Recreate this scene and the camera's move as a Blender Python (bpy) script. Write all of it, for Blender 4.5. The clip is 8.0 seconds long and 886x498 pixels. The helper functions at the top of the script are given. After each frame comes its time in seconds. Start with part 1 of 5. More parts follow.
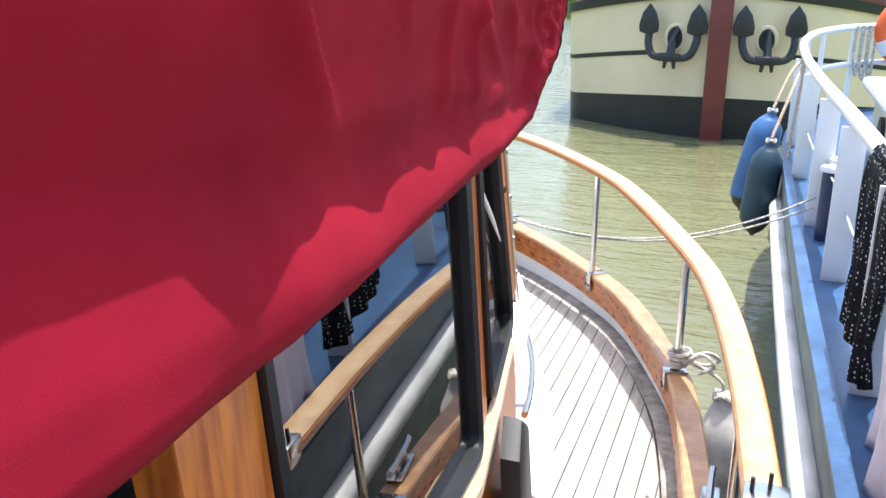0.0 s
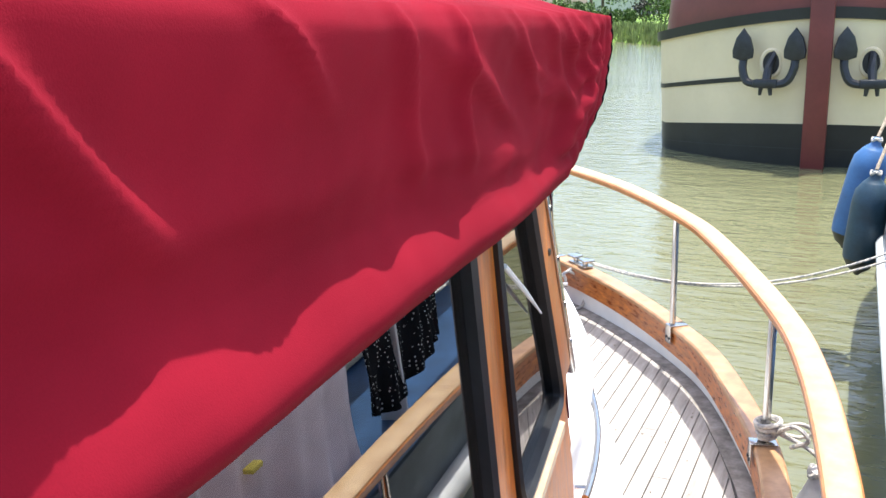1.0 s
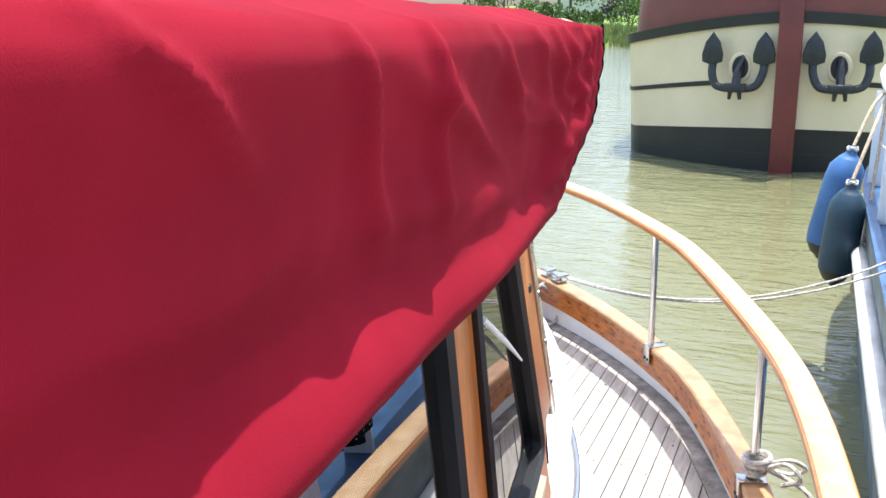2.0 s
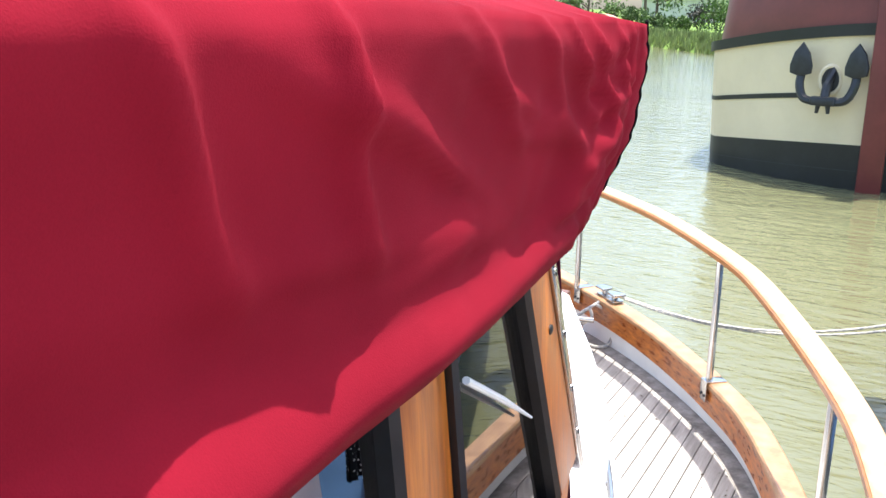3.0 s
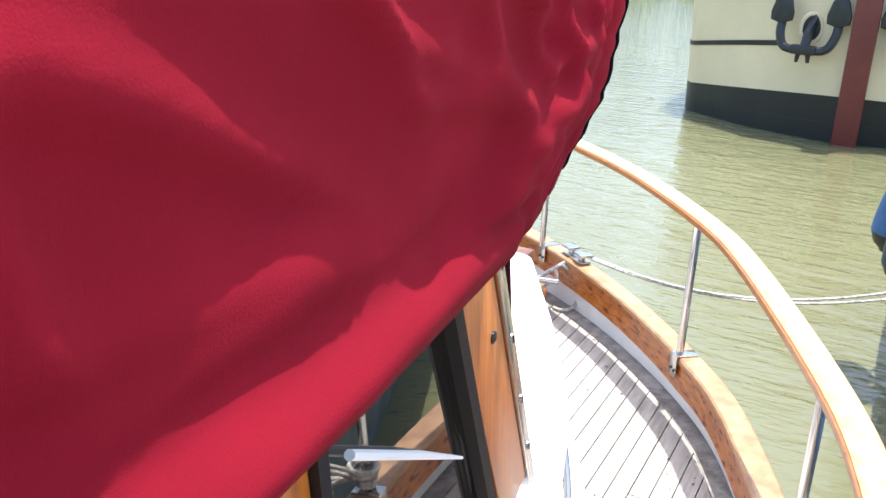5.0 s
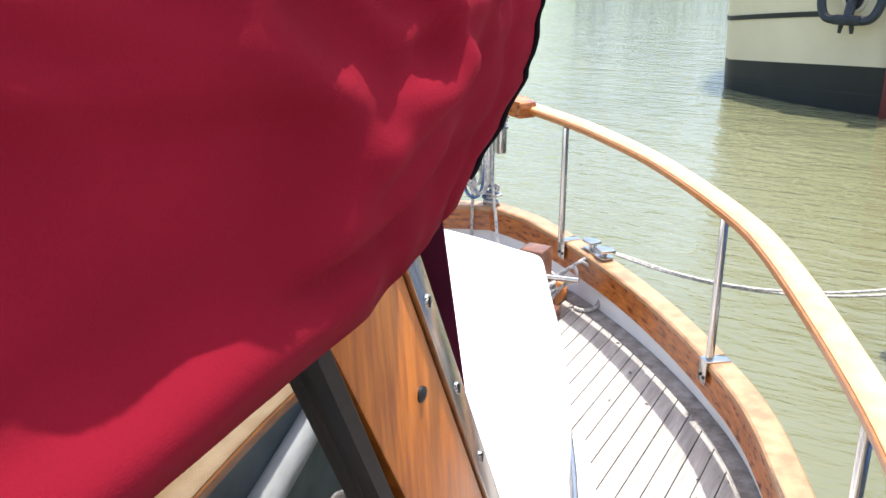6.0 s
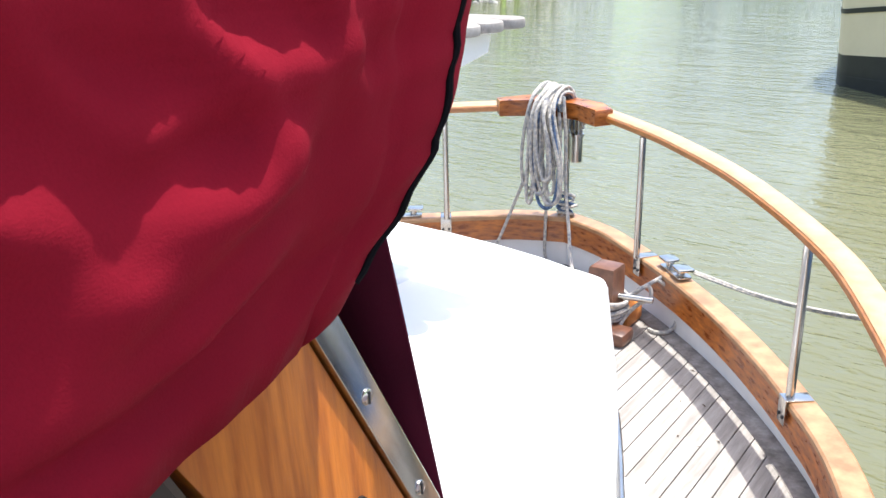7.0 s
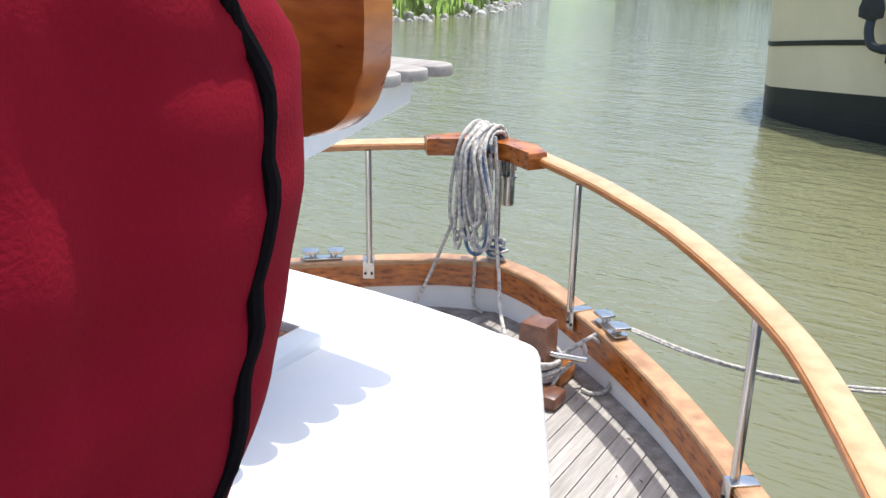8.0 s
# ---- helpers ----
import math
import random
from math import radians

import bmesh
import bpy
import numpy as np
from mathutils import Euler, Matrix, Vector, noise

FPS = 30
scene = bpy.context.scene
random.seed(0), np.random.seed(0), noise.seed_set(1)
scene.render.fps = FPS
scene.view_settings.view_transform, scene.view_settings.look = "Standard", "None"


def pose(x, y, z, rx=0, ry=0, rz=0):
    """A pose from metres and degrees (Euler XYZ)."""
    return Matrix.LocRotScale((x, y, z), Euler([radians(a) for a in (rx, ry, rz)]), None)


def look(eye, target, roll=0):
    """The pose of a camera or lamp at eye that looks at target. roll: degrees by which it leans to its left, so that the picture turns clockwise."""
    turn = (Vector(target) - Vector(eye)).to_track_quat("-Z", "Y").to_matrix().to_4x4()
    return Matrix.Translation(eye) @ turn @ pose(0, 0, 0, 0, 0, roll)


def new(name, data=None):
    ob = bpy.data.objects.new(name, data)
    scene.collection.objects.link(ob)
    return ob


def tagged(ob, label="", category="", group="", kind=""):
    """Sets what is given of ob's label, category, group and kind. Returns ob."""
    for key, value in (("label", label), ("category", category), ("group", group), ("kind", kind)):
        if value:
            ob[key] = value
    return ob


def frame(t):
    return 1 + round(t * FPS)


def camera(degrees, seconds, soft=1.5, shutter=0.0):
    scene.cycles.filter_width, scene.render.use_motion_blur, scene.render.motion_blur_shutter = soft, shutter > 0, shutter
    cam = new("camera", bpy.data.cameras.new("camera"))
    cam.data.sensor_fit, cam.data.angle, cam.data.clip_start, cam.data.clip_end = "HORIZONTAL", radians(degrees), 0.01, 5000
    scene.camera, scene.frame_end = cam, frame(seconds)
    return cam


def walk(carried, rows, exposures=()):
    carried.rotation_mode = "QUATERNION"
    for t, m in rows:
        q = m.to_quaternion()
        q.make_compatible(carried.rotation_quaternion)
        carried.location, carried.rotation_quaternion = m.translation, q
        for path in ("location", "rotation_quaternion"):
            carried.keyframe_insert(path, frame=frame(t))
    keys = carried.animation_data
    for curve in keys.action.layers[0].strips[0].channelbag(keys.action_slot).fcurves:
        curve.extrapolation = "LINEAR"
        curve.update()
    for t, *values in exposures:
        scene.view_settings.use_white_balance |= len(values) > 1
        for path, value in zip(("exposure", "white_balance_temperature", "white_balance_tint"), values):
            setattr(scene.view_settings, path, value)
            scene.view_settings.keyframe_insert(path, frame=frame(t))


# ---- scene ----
cam = camera(53.2, 8.0)
PATH = [
    (0, (1.956, 0.391, 2.539), (1.307, 2.189, 1.95), 0.5),
    (0.5, (2.0, 0.565, 2.543), (1.212, 2.327, 2.017), -0.7),
    (1, (1.989, 0.685, 2.549), (1.135, 2.418, 2.032), -1.9),
    (1.5, (1.943, 0.781, 2.561), (1.12, 2.533, 2.056), -1.8),
    (1.7, (1.917, 0.814, 2.57), (1.14, 2.583, 2.054), -1.4),
    (2.8, (1.874, 1.123, 2.543), (0.986, 2.832, 2.003), 0.6),
    (3, (1.883, 1.162, 2.547), (0.952, 2.853, 2.026), 0.7),
    (3.5, (1.91, 1.22, 2.539), (0.957, 2.889, 1.985), 0.6),
    (4, (1.866, 1.339, 2.523), (0.997, 3.033, 1.911), 1.1),
    (4.5, (1.808, 1.41, 2.531), (0.953, 3.102, 1.893), 2.7),
    (4.7, (1.791, 1.437, 2.531), (0.944, 3.133, 1.885), 3.3),
    (5.8, (1.782, 1.72, 2.47), (0.886, 3.379, 1.804), -0.6),
    (6, (1.784, 1.796, 2.476), (0.85, 3.431, 1.801), -0.2),
    (6.5, (1.8, 1.921, 2.495), (0.691, 3.446, 1.829), -1.4),
    (7, (1.807, 2.017, 2.494), (0.688, 3.527, 1.811), -1.4),
    (7.5, (1.722, 2.173, 2.486), (0.723, 3.749, 1.767), 0.8),
    (8, (1.665, 2.283, 2.531), (0.667, 3.889, 1.879), 1.0),
]
walk(cam, [(t, look(eye, target, roll)) for t, eye, target, roll in PATH], [(0.0, 1.58, 6300, 9), (1.5, 1.6, 6300, 9), (3.0, 1.75, 6300, 9), (4.5, 1.72, 6300, 9), (6.5, 1.42, 6300, 9), (7.3, 1.25, 6300, 9), (8.0, 0.95, 6300, 9)])


# ---------- world, sun, exposure ----------
SUN_FROM = Vector((0.09, 0.20, 1.0)).normalized()
world = bpy.data.worlds.new("sky_world")
scene.world = world
world.use_nodes = True
wt = world.node_tree
sky = wt.nodes.new("ShaderNodeTexSky")
sky.sky_type = "NISHITA"
sky.sun_disc = False
sky.sun_elevation = math.asin(SUN_FROM.z)
sky.sun_rotation = math.atan2(SUN_FROM.x, SUN_FROM.y)
sky.air_density, sky.dust_density, sky.ozone_density = 1.0, 3.0, 1.0
wt.links.new(sky.outputs[0], wt.nodes["Background"].inputs[0])
wt.nodes["Background"].inputs[1].default_value = 0.15
sun = new("sun", bpy.data.lights.new("sun", "SUN"))
sun.data.energy, sun.data.angle, sun.data.color = 3.0, radians(0.6), (1.0, 0.96, 0.90)
sun.matrix_world = look(SUN_FROM * 30, (0, 0, 0))


# ---------- materials ----------
def mat(name, base, rough=0.5, metal=0.0, vary=0.15, scale=6.0, stretch=(1, 1, 1), bump=0.1, bump_scale=60.0, dark=None, random_amount=0.0, spec=0.5, coat=0.0, sheen=0.0, patchy=0.0):
    """A procedural surface: base colour broken up at two scales, with fine relief."""
    m = bpy.data.materials.new(name)
    m.use_nodes = True
    nt = m.node_tree
    b = nt.nodes["Principled BSDF"]
    b.inputs["Roughness"].default_value, b.inputs["Metallic"].default_value = rough, metal
    b.inputs["Specular IOR Level"].default_value = spec
    b.inputs["Coat Weight"].default_value, b.inputs["Coat Roughness"].default_value = coat, 0.12
    b.inputs["Sheen Weight"].default_value = sheen
    tc, mp = nt.nodes.new("ShaderNodeTexCoord"), nt.nodes.new("ShaderNodeMapping")
    mp.inputs["Scale"].default_value = stretch
    nt.links.new(tc.outputs["Object"], mp.inputs[0])
    n1, n2 = nt.nodes.new("ShaderNodeTexNoise"), nt.nodes.new("ShaderNodeTexNoise")
    n1.inputs["Scale"].default_value, n1.inputs["Detail"].default_value = scale, 5
    n2.inputs["Scale"].default_value, n2.inputs["Detail"].default_value = bump_scale, 4
    for n in (n1, n2):
        nt.links.new(mp.outputs[0], n.inputs["Vector"])
    ramp = nt.nodes.new("ShaderNodeValToRGB")
    lo = dark if dark else tuple(c * (1 - vary) for c in base)
    hi = tuple(min(1, c * (1 + vary)) for c in base)
    ramp.color_ramp.elements[0].position, ramp.color_ramp.elements[0].color = 0.32, (*lo, 1)
    ramp.color_ramp.elements[1].position, ramp.color_ramp.elements[1].color = 0.68, (*hi, 1)
    nt.links.new(n1.outputs[0], ramp.inputs[0])
    fine = nt.nodes.new("ShaderNodeMixRGB")
    fine.blend_type, fine.inputs[0].default_value = "OVERLAY", 0.35 * min(1, vary * 3)
    nt.links.new(ramp.outputs[0], fine.inputs[1])
    nt.links.new(n2.outputs[0], fine.inputs[2])
    colour = fine.outputs[0]
    if random_amount:
        info, hsv = nt.nodes.new("ShaderNodeObjectInfo"), nt.nodes.new("ShaderNodeHueSaturation")
        mr = nt.nodes.new("ShaderNodeMapRange")
        mr.inputs[3].default_value, mr.inputs[4].default_value = 1 - random_amount, 1 + random_amount
        nt.links.new(info.outputs["Random"], mr.inputs[0])
        nt.links.new(mr.outputs[0], hsv.inputs["Value"])
        nt.links.new(colour, hsv.inputs["Color"])
        colour = hsv.outputs[0]
    nt.links.new(colour, b.inputs["Base Color"])
    if patchy:
        rr = nt.nodes.new("ShaderNodeMapRange")
        rr.inputs[3].default_value, rr.inputs[4].default_value = max(0.02, rough - patchy), min(1, rough + patchy)
        nt.links.new(n1.outputs[0], rr.inputs[0])
        nt.links.new(rr.outputs[0], b.inputs["Roughness"])
    if bump:
        bp = nt.nodes.new("ShaderNodeBump")
        bp.inputs["Strength"].default_value, bp.inputs["Distance"].default_value = bump, 0.004
        nt.links.new(n2.outputs[0], bp.inputs["Height"])
        nt.links.new(bp.outputs[0], b.inputs["Normal"])
    return m


M = {}
M["canvas"] = mat("red_canvas", (0.178, 0.0054, 0.0148), 0.9, vary=0.12, scale=5.0, bump=0.16, bump_scale=700, spec=0.07)
M["canvas_dark"] = mat("maroon_cloth", (0.055, 0.005, 0.015), 0.9, vary=0.15, scale=5, bump=0.1, bump_scale=500, spec=0.1)
M["zip"] = mat("black_zip", (0.006, 0.005, 0.006), 0.9, bump=0.2, bump_scale=300, spec=0.05)
M["varnish"] = mat("varnished_wood", (0.42, 0.130, 0.020), 0.3, vary=0.2, scale=9, stretch=(2, 2, 7), bump=0.05, bump_scale=24, dark=(0.17, 0.038, 0.007), coat=0.15, patchy=0.12)
M["panel"] = mat("varnished_panel", (0.50, 0.150, 0.017), 0.34, vary=0.14, scale=9, stretch=(9, 9, 0.8), bump=0.08, bump_scale=60, dark=(0.30, 0.070, 0.007), coat=0.12, patchy=0.12)
M["cap"] = mat("worn_varnish", (0.42, 0.24, 0.115), 0.42, vary=0.12, scale=9, stretch=(2, 2, 6), bump=0.10, bump_scale=45, dark=(0.29, 0.145, 0.06), coat=0.25, patchy=0.15)
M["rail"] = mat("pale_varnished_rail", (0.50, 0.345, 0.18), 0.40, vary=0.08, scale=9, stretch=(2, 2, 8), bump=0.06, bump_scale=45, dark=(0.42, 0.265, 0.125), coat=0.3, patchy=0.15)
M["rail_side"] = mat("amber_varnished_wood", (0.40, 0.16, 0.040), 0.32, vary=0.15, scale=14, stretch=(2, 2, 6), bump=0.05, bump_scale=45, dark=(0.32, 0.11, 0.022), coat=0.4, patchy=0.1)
M["teak"] = mat("weathered_teak", (0.335, 0.308, 0.28), 0.8, vary=0.16, scale=7, stretch=(9, 0.8, 4), bump=0.25, bump_scale=40, dark=(0.25, 0.228, 0.205), random_amount=0.09, spec=0.25)
M["margin"] = mat("grey_margin_plank", (0.29, 0.26, 0.235), 0.85, vary=0.3, scale=9, stretch=(2, 2, 2), bump=0.35, bump_scale=50, dark=(0.17, 0.15, 0.13), spec=0.2)
M["caulk"] = mat("black_caulk", (0.085, 0.078, 0.07), 0.8, bump=0.1)
M["white"] = mat("white_gloss_paint", (0.80, 0.80, 0.79), 0.28, vary=0.03, scale=4, bump=0.02, bump_scale=40)
M["bulwark"] = mat("white_bulwark_paint", (0.76, 0.755, 0.74), 0.45, vary=0.07, scale=5, bump=0.08, bump_scale=30)
M["steel"] = mat("polished_steel", (0.56, 0.545, 0.52), 0.2, metal=1.0, vary=0.06, scale=12, bump=0.015, bump_scale=90, patchy=0.06)
M["rubber"] = mat("black_rubber", (0.013, 0.013, 0.014), 0.42, vary=0.3, scale=10, bump=0.06, bump_scale=80)
M["plastic"] = mat("black_plastic", (0.010, 0.010, 0.011), 0.55, vary=0.2, scale=12, bump=0.05)
M["rope"] = mat("grey_rope", (0.54, 0.49, 0.41), 0.9, vary=0.3, scale=60, bump=0.9, bump_scale=160, dark=(0.26, 0.26, 0.27), spec=0.15)
M["rope_blue"] = mat("blue_grey_rope", (0.10, 0.15, 0.24), 0.9, vary=0.5, scale=60, bump=0.7, bump_scale=160, spec=0.15)
M["rope_tan"] = mat("tan_rope", (0.42, 0.34, 0.25), 0.9, vary=0.3, scale=50, bump=0.8, bump_scale=160, spec=0.15)
# near-black base carries the shade of the unlit cabin
M["dim"] = mat("cabin_shade_wood", (0.035, 0.022, 0.014), 0.7, vary=0.3, scale=6)
M["oldwood"] = mat("dark_oiled_wood", (0.17, 0.075, 0.04), 0.4, vary=0.4, scale=14, bump=0.25, bump_scale=40, dark=(0.07, 0.025, 0.015), coat=0.2)
M["orange_wood"] = mat("orange_stained_wood", (0.62, 0.22, 0.045), 0.5, vary=0.25, scale=10, bump=0.15)
M["cream"] = mat("cream_hull_paint", (0.72, 0.61, 0.40), 0.42, vary=0.05, scale=1.2, bump=0.05, bump_scale=12)
M["hull_black"] = mat("black_hull_paint", (0.009, 0.0095, 0.010), 0.45, vary=0.4, scale=2.0, bump=0.1, bump_scale=14)
M["oxide"] = mat("red_oxide_paint", (0.15, 0.030, 0.026), 0.42, vary=0.12, scale=2.0, bump=0.06, bump_scale=14)
M["iron"] = mat("black_iron", (0.018, 0.02, 0.024), 0.42, vary=0.3, scale=9, bump=0.15, bump_scale=40)
M["blue"] = mat("blue_deck_paint", (0.035, 0.085, 0.185), 0.32, vary=0.3, scale=6, bump=0.12, bump_scale=40)
M["navy"] = mat("navy_paint", (0.016, 0.024, 0.07), 0.35, vary=0.2, scale=6)
M["barge_white"] = mat("weathered_white_paint", (0.66, 0.66, 0.62), 0.5, vary=0.12, scale=5, stretch=(1, 0.6, 3), bump=0.1, bump_scale=30, dark=(0.44, 0.44, 0.41))
M["barge_grey"] = mat("greyed_hull_paint", (0.15, 0.18, 0.19), 0.5, vary=0.2, scale=4, stretch=(1, 1, 2), bump=0.1, bump_scale=20, dark=(0.08, 0.105, 0.115))
M["fender_blue"] = mat("blue_fender", (0.045, 0.13, 0.30), 0.45, vary=0.15, scale=8, bump=0.05)
M["fender_dark"] = mat("dark_teal_fender", (0.018, 0.045, 0.07), 0.45, vary=0.25, scale=8, bump=0.05)
M["fender_grey"] = mat("white_grey_fender", (0.68, 0.64, 0.59), 0.5, vary=0.15, scale=10, bump=0.05, dark=(0.38, 0.36, 0.35))
M["cloth_pink"] = mat("pale_pink_cloth", (0.80, 0.70, 0.72), 0.9, vary=0.08, scale=8, bump=0.15, bump_scale=300, spec=0.1)
M["peg"] = mat("yellow_plastic_peg", (0.75, 0.62, 0.10), 0.4, vary=0.05)
M["buoy"] = mat("orange_buoy", (0.80, 0.12, 0.02), 0.5, vary=0.1)
M["leaf"] = mat("green_leaves", (0.085, 0.14, 0.03), 0.6, vary=0.5, scale=0.7, bump=0, dark=(0.035, 0.065, 0.012))
M["bark"] = mat("tree_bark", (0.12, 0.09, 0.065), 0.9, vary=0.3, scale=4, bump=0.4, bump_scale=18)
M["stone"] = mat("grey_bank_stone", (0.30, 0.29, 0.26), 0.9, vary=0.4, scale=2, bump=0.3, bump_scale=10)
M["roof_grey"] = mat("grey_barn_roof", (0.36, 0.34, 0.33), 0.8, vary=0.1, scale=1)
M["wall_pale"] = mat("pale_render_wall", (0.6, 0.58, 0.52), 0.9, vary=0.08, scale=1)


def glass_material():
    m = bpy.data.materials.new("window_glass")
    m.use_nodes = True
    nt = m.node_tree
    out = nt.nodes["Material Output"]
    nt.nodes.remove(nt.nodes["Principled BSDF"])
    gl, tr, fr, mx = (nt.nodes.new(k) for k in ("ShaderNodeBsdfGlossy", "ShaderNodeBsdfTransparent", "ShaderNodeFresnel", "ShaderNodeMixShader"))
    gl.inputs["Roughness"].default_value = 0.0
    tr.inputs[0].default_value = (0.62, 0.70, 0.68, 1)
    fr.inputs[0].default_value = 4.6
    nt.links.new(fr.outputs[0], mx.inputs[0])
    nt.links.new(tr.outputs[0], mx.inputs[1])
    nt.links.new(gl.outputs[0], mx.inputs[2])
    nt.links.new(mx.outputs[0], out.inputs[0])
    return m


M["glass"] = glass_material()


def water_material():
    m = bpy.data.materials.new("canal_water")
    m.use_nodes = True
    nt = m.node_tree
    b = nt.nodes["Principled BSDF"]
    b.inputs["Roughness"].default_value, b.inputs["IOR"].default_value = 0.05, 1.5
    tc = nt.nodes.new("ShaderNodeTexCoord")
    n0 = nt.nodes.new("ShaderNodeTexNoise")
    n0.inputs["Scale"].default_value = 0.15
    nt.links.new(tc.outputs["Object"], n0.inputs["Vector"])
    ramp = nt.nodes.new("ShaderNodeValToRGB")
    ramp.color_ramp.elements[0].position, ramp.color_ramp.elements[0].color = 0.35, (0.122, 0.124, 0.062, 1)
    ramp.color_ramp.elements[1].position, ramp.color_ramp.elements[1].color = 0.7, (0.152, 0.153, 0.082, 1)
    nt.links.new(n0.outputs[0], ramp.inputs[0])
    nt.links.new(ramp.outputs[0], b.inputs["Base Color"])
    mp = nt.nodes.new("ShaderNodeMapping")
    mp.inputs["Rotation"].default_value = (0, 0, radians(14))
    mp.inputs["Scale"].default_value = (0.8, 2.4, 1)
    nt.links.new(tc.outputs["Object"], mp.inputs[0])
    last = None
    for scale, dist, detail in ((0.8, 0.030, 2.0), (3.2, 0.020, 2.0), (9.0, 0.007, 2.0)):
        n = nt.nodes.new("ShaderNodeTexNoise")
        n.inputs["Scale"].default_value, n.inputs["Detail"].default_value, n.inputs["Distortion"].default_value = scale, detail, 0.6
        nt.links.new(mp.outputs[0], n.inputs["Vector"])
        bp = nt.nodes.new("ShaderNodeBump")
        bp.inputs["Strength"].default_value, bp.inputs["Distance"].default_value = 1.0, dist
        nt.links.new(n.outputs[0], bp.inputs["Height"])
        if last:
            nt.links.new(last.outputs[0], bp.inputs["Normal"])
        last = bp
    nt.links.new(last.outputs[0], b.inputs["Normal"])
    return m


M["water"] = water_material()
M["grass"] = mat("bank_grass", (0.13, 0.20, 0.045), 0.9, vary=0.35, scale=0.5, bump=0.5, bump_scale=8, dark=(0.07, 0.12, 0.022), spec=0.1)


# ---------- mesh helpers ----------
def link(name, bm, material, parent=None, label="", smooth=True):
    me = bpy.data.meshes.new(name)
    bmesh.ops.recalc_face_normals(bm, faces=bm.faces)
    bm.to_mesh(me)
    bm.free()
    me.materials.append(material)
    if smooth:
        me.shade_smooth()
        me.set_sharp_from_angle(angle=radians(38))
    ob = new(name, me)
    ob.parent = parent
    if label:
        ob["label"] = label
    return ob


def part(name, bm, material, parent, label=""):
    return link(name, bm, material, parent, label)


def thing(name, label, category, group="", at=(0, 0, 0)):
    ob = new(name)
    ob.empty_display_size = 0.1
    ob.location = at
    return tagged(ob, label, category, group)


def box(lo, hi, bevel=0.004, bm=None, m=None):
    bm = bm or bmesh.new()
    r = bmesh.ops.create_cube(bm, size=1.0)
    c, s = [(a + b) / 2 for a, b in zip(lo, hi)], [b - a for a, b in zip(lo, hi)]
    bmesh.ops.transform(bm, matrix=(m or Matrix()) @ Matrix.Translation(c) @ Matrix.Diagonal((*s, 1)), verts=r["verts"])
    if bevel:
        es = list({e for v in r["verts"] for e in v.link_edges})
        bmesh.ops.bevel(bm, geom=es, offset=bevel, segments=2, affect="EDGES", profile=0.5)
    return bm


def prism(points, depth, axis="x", at=0.0, bevel=0.003, bm=None):
    """A flat plate: an outline in the plane across axis, with a thickness."""
    bm = bm or bmesh.new()
    put = {"x": lambda a, b, d: (d, a, b), "y": lambda a, b, d: (a, d, b), "z": lambda a, b, d: (a, b, d)}[axis]
    lo = [bm.verts.new(put(a, b, at)) for a, b in points]
    hi = [bm.verts.new(put(a, b, at + depth)) for a, b in points]
    n = len(points)
    f = [bm.faces.new(lo), bm.faces.new(hi[::-1])] + [bm.faces.new((lo[i], hi[i], hi[(i + 1) % n], lo[(i + 1) % n])) for i in range(n)]
    if bevel:
        bmesh.ops.bevel(bm, geom=list({e for q in f[:2] for e in q.edges}), offset=bevel, segments=2, affect="EDGES", profile=0.5)
    return bm


def spline(ctrl, per=8):
    """A smooth curve through the control points."""
    c = [Vector(p) for p in ctrl]
    c = [c[0] * 2 - c[1]] + c + [c[-1] * 2 - c[-2]]
    out = []
    for i in range(1, len(c) - 2):
        for k in range(per):
            t = k / per
            a, b, d, e = c[i - 1], c[i], c[i + 1], c[i + 2]
            out.append(0.5 * ((2 * b) + (d - a) * t + (2 * a - 5 * b + 4 * d - e) * t * t + (3 * b - a - 3 * d + e) * t ** 3))
    return out + [c[-2].copy()]


def sweep(path, section, closed_section=True, caps=True, bm=None):
    """A section of (outward, up) pairs along a path that lies roughly level; outward is to the right of the way."""
    bm = bm or bmesh.new()
    rings = []
    for i, p in enumerate(path):
        d = path[min(i + 1, len(path) - 1)] - path[max(i - 1, 0)]
        side = Vector((d.y, -d.x, 0)).normalized()
        sec = section(i / (len(path) - 1), p) if callable(section) else section
        rings.append([bm.verts.new(p + side * a + Vector((0, 0, b))) for a, b in sec])
    n = len(rings[0])
    for r, q in zip(rings, rings[1:]):
        for k in range(n if closed_section else n - 1):
            bm.faces.new((r[k], r[(k + 1) % n], q[(k + 1) % n], q[k]))
    if caps and closed_section:
        bm.faces.new(rings[0][::-1])
        bm.faces.new(rings[-1])
    return bm


